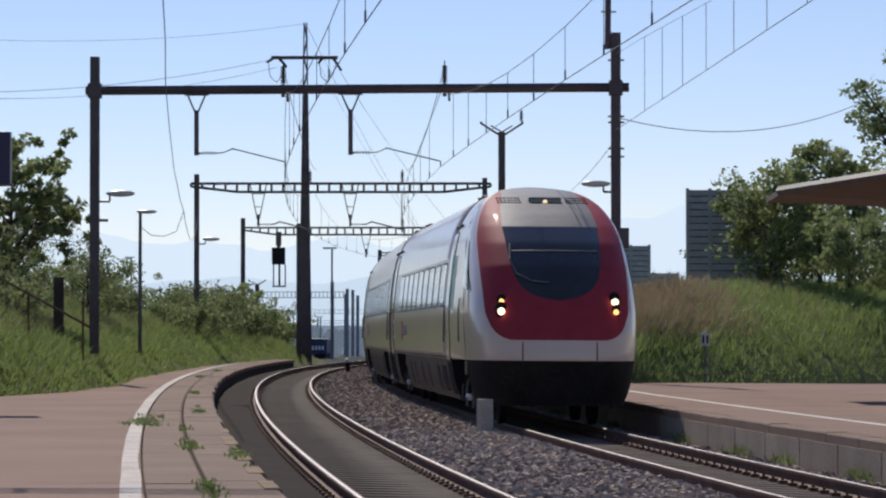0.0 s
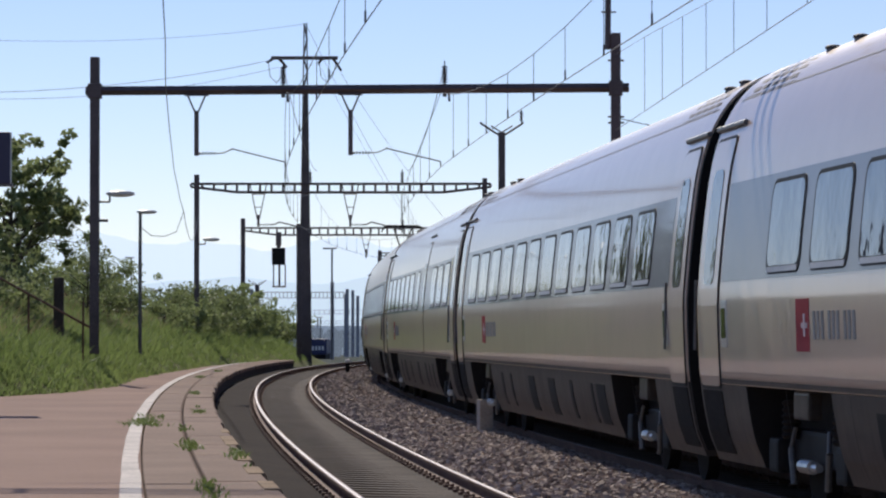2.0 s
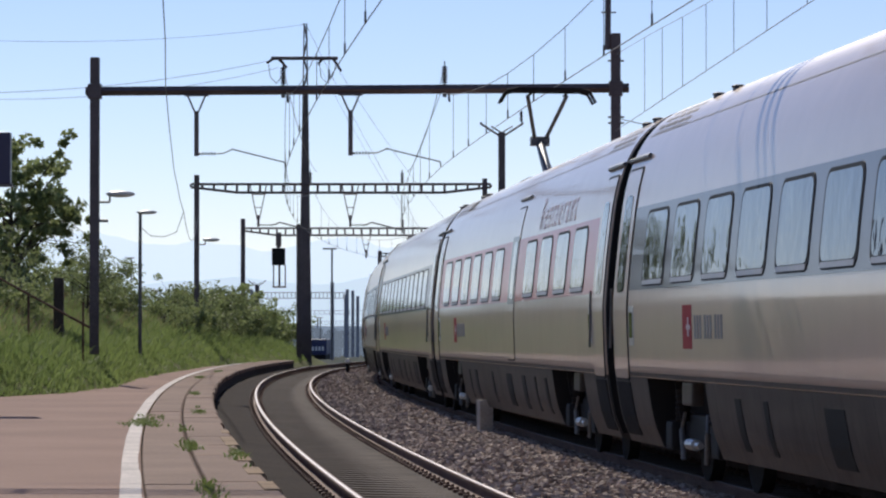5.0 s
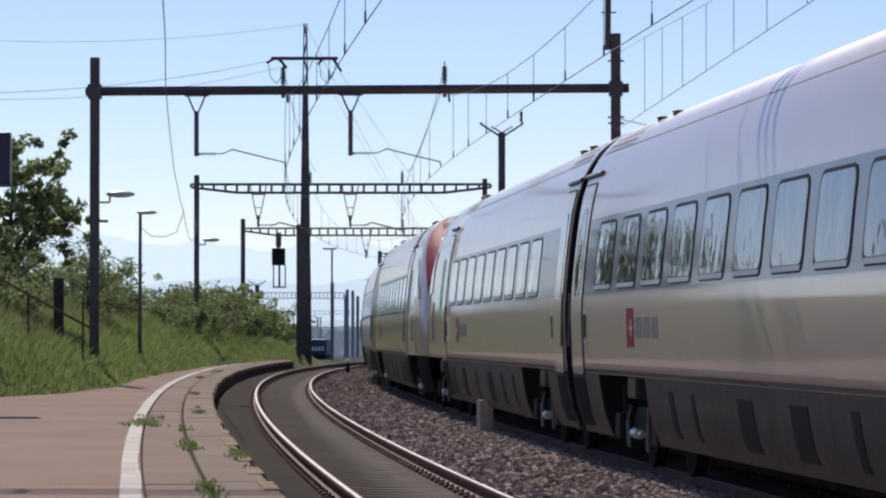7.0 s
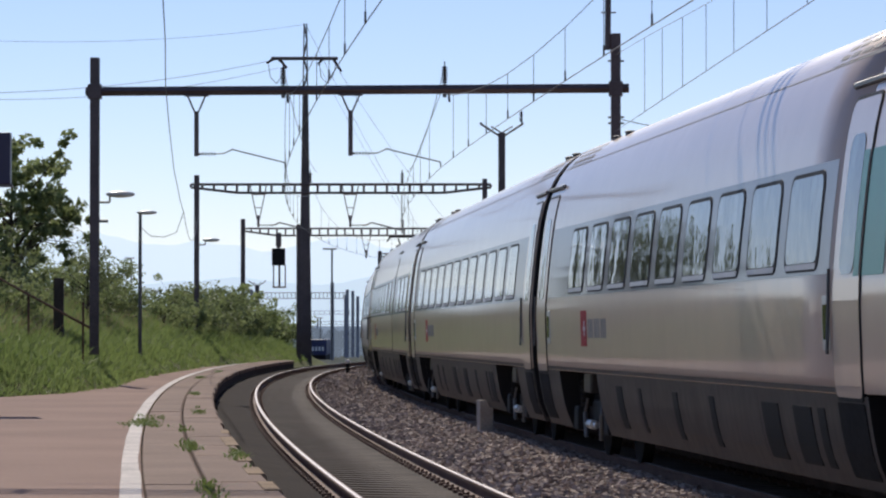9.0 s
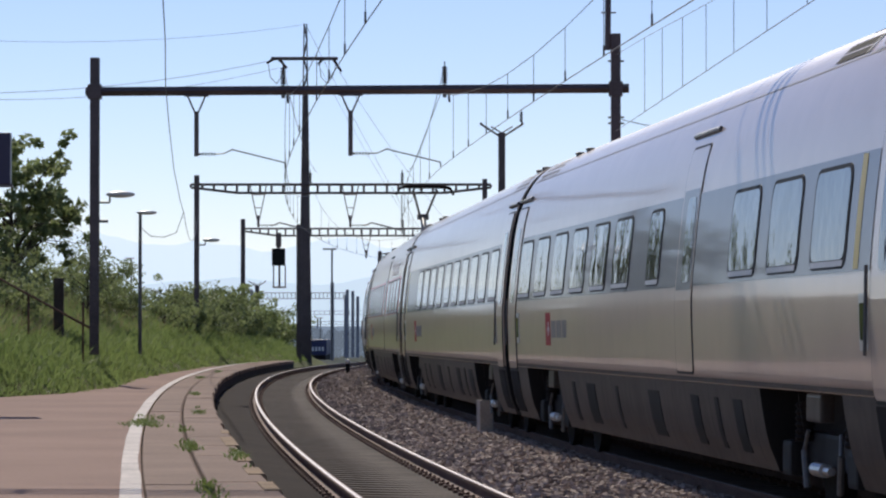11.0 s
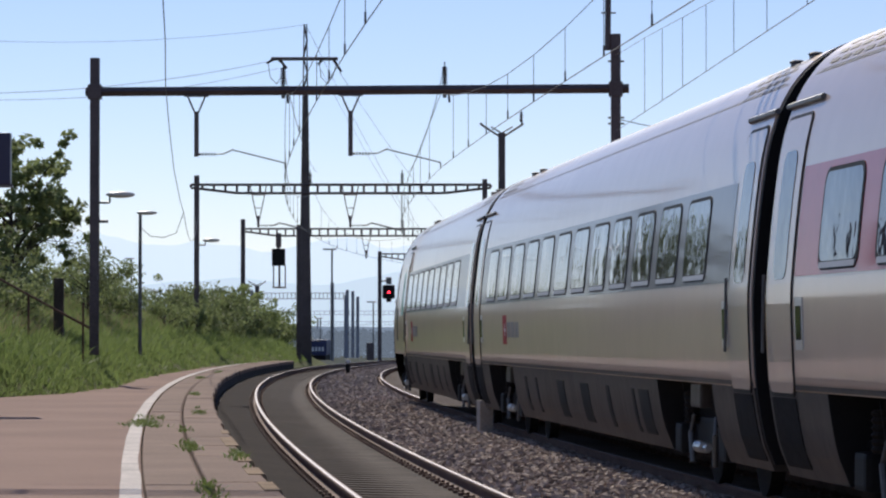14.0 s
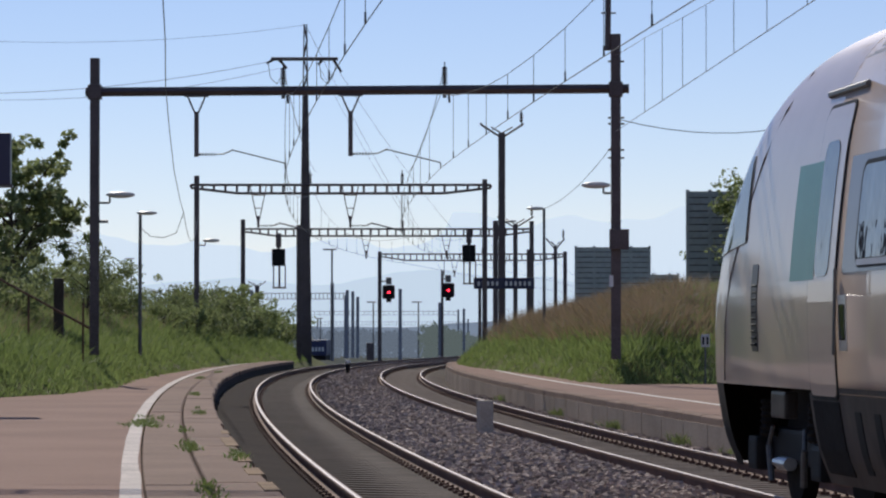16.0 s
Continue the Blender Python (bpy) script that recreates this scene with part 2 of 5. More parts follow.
def rail_profile(c, top):
    w, hh, ft = 0.036, 0.16, 0.075
    return [(c - ft, top - hh), (c - ft, top - hh + 0.015), (c - 0.014, top - hh + 0.04), (c - 0.014, top - 0.045), (c - w, top - 0.035), (c - w, top - 0.006),
            (c + w, top - 0.006), (c + w, top - 0.035), (c + 0.014, top - 0.045), (c + 0.014, top - hh + 0.04), (c + ft, top - hh + 0.015), (c + ft, top - hh)]


def build_track(c, label, s_a, s_b, wood):
    tr = thing("railway_track", label, "track", kind="structure")
    for side, dz in ((-0.75, CANT / 2), (0.75, -CANT / 2)):
        v, f = sweep(steps(s_a, s_b, 1.5), rail_profile(c + side, dz), True)
        put("rail", mesh_of("rail", v, f, M_RAIL), tr)
        v, f = sweep(steps(s_a, s_b, 1.5), [(c + side - 0.024, dz - 0.012), (c + side - 0.024, dz - 0.004), (c + side - 0.016, dz), (c + side + 0.016, dz), (c + side + 0.024, dz - 0.004), (c + side + 0.024, dz - 0.012)], True)
        put("running_surface", mesh_of("running_surface", v, f, M_RAIL_HEAD, True), tr, label="polished rail head")
    bm = box(BM(), (-1.25, -0.12, -0.17), (1.25, 0.12, -0.02), 0.015)
    sleeper = part("sleeper", bm, wood, tr)
    bm = BM()
    for o in (-0.86, -0.64, 0.64, 0.86):
        box(bm, (o - 0.05, -0.06, -0.02), (o + 0.05, 0.06, 0.02), 0.008)
        rod(bm, (o, 0, 0.015), (o, 0, 0.05), 0.018, seg=6)
    clips = part("rail_clip", bm, M_RAIL, sleeper)
    first = True
    for s in steps(-14, 130, 0.6):
        m = Matrix.Translation(on(s, c, -0.145)) @ pose(0, 0, 0, 0, math.degrees(CANT / 1.5), -turn_at(s))
        if first:
            sleeper.matrix_basis, first = m, False
            continue
        sl = put("sleeper", sleeper.data, tr, m)
        put("rail_clip", clips.data, sl)
    return tr


EDGE = 1.75
PZ = 0.30


def build_platforms():
    # left platform: asphalt, kerb stones, paint
    lo = -D - EDGE

    def left_top(s):
        w = float(np.interp(s, [-60, 25, 34, 44, 60, 90, 120, 140], [9, 9, 7.5, 4.2, 3.6, 2.6, 1.6, 0.8]))
        return [(lo - 1.1 - w - 3, PZ - 0.02), (lo - 1.1 - w, PZ), (lo - 0.985, PZ)]
    ends = 123
    v, f = sweep(steps(-60, ends, 2), left_top)
    p = put("platform", mesh_of("platform", v, f, M_ASPHALT))
    tagged(p, "worn brown asphalt platform with weeds in its cracks", "platform", kind="structure")
    # wall face turned from the sun, its shade put into the dark concrete
    v, f = sweep(steps(-60, ends, 2), [(lo - 0.2, PZ - 0.12), (lo + 0.06, PZ - 0.12), (lo + 0.06, -0.5), (lo - 0.2, -0.5)], True)
    put("platform_wall", mesh_of("platform_wall", v, f, M_WALL_DARK), p)
    v, f = sweep(steps(-60, ends - 6, 0.8), lambda s: [(lo - 1.165 + 0.014 * fbm(s, 1, 6.0), PZ + 0.004), (lo - 1.0 + 0.014 * fbm(s, 5, 5.0), PZ + 0.004)])
    put("safety_line", mesh_of("safety_line", v, f, M_WHITE_LINE), p, label="worn white painted line")
    # two rows of edge slabs with open joints, a few worn to ochre
    rnd = random.Random(4)
    for o0, o1, ln in ((lo - 0.98, lo - 0.467, 5.2), (lo - 0.457, lo + 0.08, 3.1)):
        outer = o1 > lo
        for s in steps(-60, ends - ln, ln):
            g = 0.006
            dz = rnd.uniform(-0.006, 0.003)
            j = rnd.uniform(-0.02, 0.02) if outer else 0
            v, f = sweep([s + g] + steps(s, s + ln, 1.0)[1:-1] + [s + ln - g], [(o0, PZ - 0.14), (o0 + 0.01, PZ + dz - 0.01), (o0 + 0.02, PZ + dz), (o1 + j - 0.03, PZ + dz), (o1 + j, PZ + dz - 0.03), (o1 + j, PZ - 0.14)], True)
            put("edge_slab", mesh_of("edge_slab", v, f, M_SLAB), p)
    for s in steps(-12, 11, 1.55)[:-1]:
        if rnd.random() < 0.55:
            w = rnd.uniform(0.08, 0.15)
            v, f = sweep([s + 0.03, s + 0.7, s + 1.5], [(lo + 0.075 - w, PZ - 0.03), (lo + 0.078 - w, PZ + 0.007), (lo + 0.075, PZ + 0.007), (lo + 0.095, PZ - 0.02), (lo + 0.095, PZ - 0.10), (lo + 0.07, PZ - 0.10)], True)
            put("edge_lip", mesh_of("edge_lip", v, f, M_KERB_OCHRE), p, label="worn ochre lip")
    return p


def build_right_platform():
    ro = EDGE
    v, f = sweep(steps(-60, 120, 2), lambda s: [(ro + 0.25, PZ), (ro + 3, PZ), (ro + float(np.interp(s, [0, 40, 50, 60], [26, 26, 3.2, 3.2])), PZ - 0.02)])
    p = put("platform", mesh_of("platform", v, f, M_ASPHALT))
    tagged(p, "brown asphalt platform below a grassy bank", "platform", kind="structure")
    v, f = sweep(steps(-60, 120, 2), [(ro + 0.1, -0.5), (ro + 0.1, PZ - 0.135), (ro + 0.3, PZ - 0.135), (ro + 0.3, -0.5)], True)
    put("platform_wall", mesh_of("platform_wall", v, f, M_WALL_DARK), p)
    for s in steps(-60, 118, 2.5)[:-1]:
        v, f = sweep([s + 0.02, s + 1.25, s + 2.47], [(ro, -0.5), (ro, PZ - 0.13), (ro + 0.2, PZ - 0.13), (ro + 0.2, -0.5)], True)
        put("wall_block", mesh_of("wall_block", v, f, M_CONCRETE), p)
    v, f = sweep(steps(-60, 85, 0.8), lambda s: [(ro + 1.33 + 0.03 * fbm(s, 2, 5.0), PZ + 0.004), (ro + 1.48 + 0.03 * fbm(s, 2, 5.0), PZ + 0.004)])
    put("safety_line", mesh_of("safety_line", v, f, M_LINE_BRIGHT), p, label="white painted line")
    rnd = random.Random(9)
    for s in steps(-60, 118, 2.0)[:-1]:
        dz = rnd.uniform(-0.008, 0.006)
        v, f = sweep([s + 0.012, s + 1.0, s + 1.988], [(ro + 0.015, PZ - 0.13), (ro + 0.015, PZ + dz - 0.02), (ro + 0.035, PZ + dz), (ro + 0.30, PZ + dz), (ro + 0.31, PZ - 0.13)], True)
        put("edge_slab", mesh_of("edge_slab", v, f, M_SLAB), p)
    return p


# foot lines of the two grassy banks (x, y)
FOOT_L = [(-60, 64), (-8.6, 66.2), (-7.7, 70), (-7.5, 79), (-8.35, 96), (-8.6, 115), (-8.7, 125), (-8.4, 140), (-7.7, 160), (-7.4, 185), (-8.4, 216)]
FOOT_R = [(1.9, 178), (0.95, 162), (0.6, 150), (0.65, 140), (1.0, 128), (1.9, 116), (3.15, 97), (3.55, 88), (4.15, 84), (5.2, 84.6), (7.7, 90.5), (10.5, 99), (14.8, 114), (40, 170)]


def foot_distance(x, y, foot):
    """Signed distance from a foot line (positive on the bank's side) and how far along it."""
    best, along, run = 1e9, 0, 0
    for (ax, ay), (bx, by) in zip(foot[:-1], foot[1:]):
        ex, ey = bx - ax, by - ay
        ln = math.hypot(ex, ey)
        t = max(0, min(1, ((x - ax) * ex + (y - ay) * ey) / ln ** 2))
        d = math.hypot(x - ax - t * ex, y - ay - t * ey)
        if d < best:
            best, along = d, run + t * ln
        run += ln
    ring = foot + [(60 if foot[0][0] > 0 else -9, 260), (3 if foot[0][0] > 0 else -60, 260)]
    inside = False
    for (ax, ay), (bx, by) in zip(ring, ring[1:] + ring[:1]):
        if (ay > y) != (by > y) and x < (bx - ax) * (y - ay) / (by - ay) + ax:
            inside = not inside
    return (best if inside else -best), along


def bank_left_z(x, y):
    d, a = foot_distance(x, y, FOOT_L)
    top = float(np.interp(y, [66, 80, 98, 112, 140, 180, 216], [2.35, 2.3, 2.35, 2.7, 2.45, 1.9, 1.1]))
    return PZ - 0.05 + top * float(np.interp(d, [-1, 0, 1, 3, 5, 8, 40], [-0.6, 0.0, 0.25, 0.66, 0.9, 1.0, 1.15])) + 0.12 * fbm(x, y, 3.0)


def bank_right_z(x, y):
    d, a = foot_distance(x, y, FOOT_R)
    top = float(np.interp(y, [84, 92, 105, 120, 150, 178], [2.7, 2.8, 2.7, 2.6, 2.1, 1.2])) + 0.07 * max(0, x - 6)
    return PZ - 0.05 + top * float(np.interp(d, [-1, 0, 0.7, 2, 5, 9, 40], [-0.6, 0.0, 0.24, 0.54, 0.87, 1.0, 1.2])) + 0.12 * fbm(x, y, 3.0)


def bank_mesh(name, label, zf, foot, x0, x1, y0, y1, st=0.7):
    nx, ny = int((x1 - x0) / st), int((y1 - y0) / st)
    v, ok = [], []
    for j in range(ny + 1):
        for i in range(nx + 1):
            x, y = x0 + i * st, y0 + j * st
            d, _ = foot_distance(x, y, foot)
            ok.append(d > -0.9)
            v.append((x, y, zf(x, y)))
    f = []
    for j in range(ny):
        for i in range(nx):
            q = (j * (nx + 1) + i, j * (nx + 1) + i + 1, (j + 1) * (nx + 1) + i + 1, (j + 1) * (nx + 1) + i)
            if any(ok[k] for k in q):
                f.append(q)
    return tagged(put(name, mesh_of(name, v, f, M_GRASS_SOIL, True)), label, "bank", kind="structure")


build_ground()
TRACK_L = build_track(-D, "rails on clipped sleepers in a dark bed", -60, 420, M_SLEEPER)
TRACK_R = build_track(0, "rails on clipped sleepers beside grey ballast", -480, 760, M_SLEEPER_PALE)
PLATFORM_L = build_platforms()
PLATFORM_R = build_right_platform()
# infill of the dark bed in the near track
V, F = sweep(steps(-60, 200, 2), [(-D - 1.72, -0.06), (-D - 1.3, -0.09), (-D - 0.85, -0.135), (-D - 0.64, -0.165), (-D + 0.64, -0.195), (-D + 0.85, -0.21)])
tagged(put("track_bed", mesh_of("track_bed", V, F, M_TRACKBED)), "dark gritty track bed between the rails", "track bed", kind="structure")
V, F = sweep(steps(-60, 200, 2), [(-0.9, -0.165), (-0.64, -0.175), (0.64, -0.20), (0.95, -0.215)])
tagged(put("track_bed", mesh_of("track_bed", V, F, M_BED_BROWN)), "brown gritty bed between the rails", "track bed", kind="structure")
bank_mesh("bank_left", "steep green grassy bank behind the platform", bank_left_z, FOOT_L, -24, -4, 64.5, 217)
bank_mesh("bank_right", "grassy bank with dry stalks behind the platform", bank_right_z, FOOT_R, -3, 34, 83, 182)

# ---- the train ----
SECTION = [(0.0, 0.30), (1.05, 0.30), (1.20, 0.36), (1.30, 0.60), (1.38, 1.05), (1.405, 1.45), (1.415, 1.80), (1.40, 2.05), (1.375, 2.35), (1.338, 2.70), (1.297, 3.00),
           (1.245, 3.23), (1.165, 3.45), (1.045, 3.66), (0.88, 3.838), (0.63, 3.985), (0.32, 4.068), (0.0, 4.088)]


def smooth_section():
    """The section's upper outline as a dense smooth curve."""
    p = [np.array(q) for q in SECTION[2:]]
    p = [2 * p[0] - p[1]] + p + [np.array((-SECTION[-2][0], SECTION[-2][1]))]
    out = []
    for k in range(1, len(p) - 2):
        for t in np.arange(0, 1, 0.05):
            a0, a1, a2, a3 = p[k - 1], p[k], p[k + 1], p[k + 2]
            out.append(0.5 * (2 * a1 + (a2 - a0) * t + (2 * a0 - 5 * a1 + 4 * a2 - a3) * t * t + (3 * a1 - a0 - 3 * a2 + a3) * t ** 3))
    out.append(p[-2])
    return np.array(out)


CURVE = smooth_section()
SEC_Z = np.maximum.accumulate(CURVE[:, 1])
SEC_Y = CURVE[:, 0]
ROOF = [(float(y), float(z)) for y, z in CURVE[::7] if z > 3.24] + [(0.0, 4.088)]
CAR = 26.5


def half(z):
    return float(np.interp(z, SEC_Z, SEC_Y))


def side_strip(x0, x1, z0, z1, out=0.004, nx=1, dz=0.12, sides=(-1, 1), thick=0.0):
    """Patch of the body side between two lengths and two heights, set out a little."""
    bm = BM()
    zs = steps(z0, z1, dz)
    xs = [x0 + (x1 - x0) * i / nx for i in range(nx + 1)]
    for sd in sides:
        rows = [[bm.verts.new((x, sd * (half(z) + out), z)) for z in zs] for x in xs]
        for a, b in zip(rows[:-1], rows[1:]):
            for j in range(len(zs) - 1):
                q = (a[j], b[j], b[j + 1], a[j + 1])
                bm.faces.new(q if sd < 0 else q[::-1])
    return bm


def round_patch(xc, w, z0, z1, r, out, sides=(-1, 1)):
    """A rounded-corner panel that follows the curve of the body side."""
    bm = BM()
    r = min(r, w / 2 - 0.001, (z1 - z0) / 2 - 0.001)
    arc = [r * (1 - math.cos(radians(a))) for a in (0, 30, 60, 90)]
    zs = [z0 + q for q in arc] + steps(z0 + r, z1 - r, 0.16)[1:-1] + [z1 - q for q in reversed(arc)]

    def wide(z):
        e = max(0.0, r - (z - z0), r - (z1 - z))
        return w / 2 - r + math.sqrt(max(0.0, r * r - e * e))
    for sd in sides:
        rows = []
        for z in zs:
            y = sd * (half(z) + out)
            rows.append([bm.verts.new((xc + k * wide(z), y - (sd * 0.03 if e else 0), z)) for k, e in ((-1, 1), (-1, 0), (1, 0), (1, 1))])
        for p, q in zip(rows[:-1], rows[1:]):
            for j in range(3):
                f = (p[j], p[j + 1], q[j + 1], q[j])
                bm.faces.new(f if sd < 0 else f[::-1])
        for row in (rows[0], rows[-1]):
            inner = [bm.verts.new((v.co.x, v.co.y - sd * 0.03, v.co.z)) for v in row[1:3]]
            bm.faces.new((row[1], row[2], inner[1], inner[0]))
    return bm


def loft(xs, z_lo, z_hi, cap=True):
    """The closed body between two heights over the lengths xs."""
    right = [(half(z), z) for z in steps(z_lo, z_hi, 0.1)] if z_hi < 3.7 else [(half(z), z) for z in steps(z_lo, 3.2, 0.12)] + ROOF
    ring = right + [(-y, z) for y, z in reversed(right) if y > 0]
    bm = BM()
    rows = [[bm.verts.new((x, y, z)) for y, z in ring] for x in xs]
    n = len(ring)
    for a, b in zip(rows[:-1], rows[1:]):
        for j in range(n):
            k = (j + 1) % n
            bm.faces.new((a[j], b[j], b[k], a[k]))
    if cap:
        bm.faces.new(rows[0])
        bm.faces.new(rows[-1][::-1])
    bmesh.ops.recalc_face_normals(bm, faces=bm.faces)
    return bm


def end_frame(car, x, sg):
    """The black rubber rim that closes the end of a car."""
    right = [(half(z) - 0.012, z) for z in steps(0.40, 3.2, 0.2)] + [(y * 0.99, z - 0.012) for y, z in ROOF]
    ring = right + [(-y, z) for y, z in reversed(right) if y > 0]
    bm = BM()
    rows = [[bm.verts.new((x + sg * e, y, z)) for y, z in ring] for e in (0.0, 0.07)]
    for j in range(len(ring)):
        q = (j + 1) % len(ring)
        bm.faces.new((rows[0][j], rows[1][j], rows[1][q], rows[0][q]))
    bm.faces.new(rows[1])
    bmesh.ops.recalc_face_normals(bm, faces=bm.faces)
    part("end_frame", bm, M_BLACK, car, "black end rim")


def coil(x, y, z):
    """A squat ridged spring, one closed skin."""
    bm = BM()
    rings = []
    for k in range(13):
        r = 0.085 if k % 2 else 0.06
        rings.append([bm.verts.new((x + r * math.cos(a * math.tau / 10), y + r * math.sin(a * math.tau / 10), z + k * 0.027)) for a in range(10)])
    for p, q in zip(rings[:-1], rings[1:]):
        for a in range(10):
            bm.faces.new((p[a], p[(a + 1) % 10], q[(a + 1) % 10], q[a]))
    bm.faces.new(rings[0][::-1])
    bm.faces.new(rings[-1])
    return bm


def bogie(car, x):
    b = part("bogie", joined([box(BM(), (x - 1.8, sd * 1.0 - 0.07, 0.40), (x + 1.8, sd * 1.0 + 0.07, 0.70), 0.04) for sd in (-1, 1)] + [box(BM(), (x - 0.3, -1.0, 0.45), (x + 0.3, 1.0, 0.66), 0.03)]), M_BLACK, car, "sooty bogie frame")
    for sd in (-1, 1):
        for ax in (-1.35, 1.35):
            part("axle_box", box(BM(), (x + ax - 0.2, sd * 1.12 - 0.1, 0.32), (x + ax + 0.2, sd * 1.12 + 0.1, 0.62), 0.05), M_BLACK, b)
            part("spring", coil(x + ax * 0.74, sd * 1.13, 0.62), M_UNDER, b)
            part("brake_hose", rod(rod(BM(), (x + ax * 0.5, sd * 1.17, 0.25), (x + ax * 0.56, sd * 1.18, 0.55), 0.03), (x + ax * 0.56, sd * 1.18, 0.55), (x + ax * 0.5, sd * 1.16, 0.72), 0.02), M_STEEL_GREY, b)
        part("damper", rod(rod(BM(), (x - 0.22, sd * 1.19, 0.42), (x + 0.18, sd * 1.19, 0.42), 0.058, seg=12), (x + 0.2, sd * 1.19, 0.42), (x + 0.42, sd * 1.19, 0.42), 0.035, seg=8), M_SILVER, b, "bare metal damper")
        part("tilt_actuator", box(BM(), (x - 0.3, sd * 1.2 - 0.06, 0.80), (x + 0.3, sd * 1.2 + 0.06, 1.03), 0.03), M_SKIRT, b)
    for ax in (-1.35, 1.35):
        part("wheel_set", joined([rod(BM(), (x + ax, sd * 0.69, 0.46), (x + ax, sd * 0.82, 0.46), 0.455, seg=28) for sd in (-1, 1)] + [rod(BM(), (x + ax, -0.95, 0.46), (x + ax, 0.95, 0.46), 0.09, seg=10)]), M_UNDER, b)


def bogie_wells(xs, x0, x1):
    """Stretches of skirt between the bogie openings."""
    cuts, out, at = [(x - 1.75, x + 1.75) for x in xs], [], x0
    for a, b in sorted(cuts):
        if a > at:
            out.append((at, a))
        at = b
    out.append((at, x1))
    return out


BODY_Z0 = 1.05


def middle_car(band, windows, doors, red_panel=False, panto=False, hatch=None, label="", narrow=(), seed=1, stripe=None, well=None):
    """A middle car; x runs along it, its middle at 0."""
    car = thing("train_car", label, "train car", group="coupled tilting train")
    hl = CAR / 2 - 0.35
    b = part("body", loft([-hl, -hl + 0.02] + steps(-hl + 1, hl - 1, 2) + [hl - 0.02, hl], BODY_Z0, 4.12), M_BODY, car, smooth=False)
    b.data.polygons.foreach_set("use_smooth", [len(p.vertices) == 4 for p in b.data.polygons])
    for a, c in bogie_wells((-8.9, 8.9), -hl, hl):
        part("skirt", loft([a, c], 0.34, BODY_Z0 - 0.004), M_SKIRT, car, "grimy grey lower skirt")
        # thin black plates added on the cut ends as painted shade
        for x, sg in ((a, -1), (c, 1)):
            if abs(x) < hl - 0.1:
                part("well_end_shade", loft(sorted([x, x + sg * 0.015]), 0.34, BODY_Z0 - 0.004), M_BLACK, car)
    bm = box(BM(), (-hl + 0.1, -0.95, 0.5), (hl - 0.1, 0.95, 1.045))
    part("underframe", bm, M_UNDER, car)
    for x in (-8.9, 8.9):
        bogie(car, x)
        # black box added behind the bogie, standing in for the well's shade
        part("well_shade", box(BM(), (x - 1.72, -0.64, 0.40), (x + 1.72, 0.64, 1.04)), M_BLACK, car)
    # gangway bellows
    bm = BM()
    for k in range(3):
        xx = hl + 0.02 + k * 0.235
        right = [(half(z) - 0.2 - 0.05 * (k % 2), z) for z in steps(0.7, 3.2, 0.3)] + [(y * 0.86, z - 0.12) for y, z in ROOF]
        ring = right + [(-y, z) for y, z in reversed(right) if y > 0]
        rows = [[bm.verts.new((xx + e, y, z)) for y, z in ring] for e in (0, 0.18)]
        for j in range(len(ring)):
            q = (j + 1) % len(ring)
            bm.faces.new((rows[0][j], rows[1][j], rows[1][q], rows[0][q]))
        bm.faces.new(rows[0])
        bm.faces.new(rows[1][::-1])
    for sg in (-1, 1):
        end_frame(car, sg * hl, sg)
    part("gangway_bellows", bm, M_BLACK, car, "black rubber bellows")
    finish_car(car, hl, -hl, band, windows, doors, red_panel, narrow=narrow, seed=seed, word=red_panel)
    roof_gear(car, hl - 0.2, -hl + 0.2)
    if panto:
        pantograph(car, -6.8)
    if hatch is not None:
        panel_lines(car, hatch)
    if stripe is not None:
        for sd in (-1, 1):
            part("class_stripe", side_strip(stripe - 0.09, stripe + 0.09, 1.98, 2.83, 0.007, sides=(sd,)), M_YELLOW, car, "yellow class stripe")
    if well is not None:
        for sd in (-1, 1):
            w = part("roof_well", side_strip(well - 0.6, well + 0.7, 3.69, 3.965, 0.007, 2, sides=(sd,)), M_UNDER, car, "dark recessed roof panel")
            part("well_rim", side_strip(well + 0.7, well + 0.76, 3.68, 3.97, 0.02, sides=(sd,)), M_ROOF_GEAR, w)
    return car


def panel_lines(car, x):
    """A service door: joints, a narrow light and a rain strip over it."""
    for sd in (-1, 1):
        one = (sd,)
        d = part("service_door", round_patch(x, 1.04, 1.12, 3.33, 0.06, 0.0065, one), M_BLACK, car, "service door with dark seal")
        part("door_leaf", round_patch(x, 0.99, 1.145, 3.305, 0.05, 0.009, one), M_BODY, d)
        part("door_window", round_patch(x, 0.90, 1.93, 2.90, 0.05, 0.012, one), M_BAND, d, "blue-grey panel")
        part("pane", round_patch(x + 0.1, 0.5, 2.0, 2.82, 0.09, 0.016, one), M_GLASS, d)
        part("rain_strip", rod(BM(), (x - 0.75, sd * (half(3.45) + 0.01), 3.45), (x + 0.75, sd * (half(3.45) + 0.01), 3.45), 0.025, seg=6), M_STEEL_GREY, d)


def joined(bms):
    """Several pieces that make up one part."""
    bm = BM()
    for b2 in bms:
        me = bpy.data.meshes.new("piece")
        b2.to_mesh(me)
        b2.free()
        bm.from_mesh(me)
        bpy.data.meshes.remove(me)
    return bm


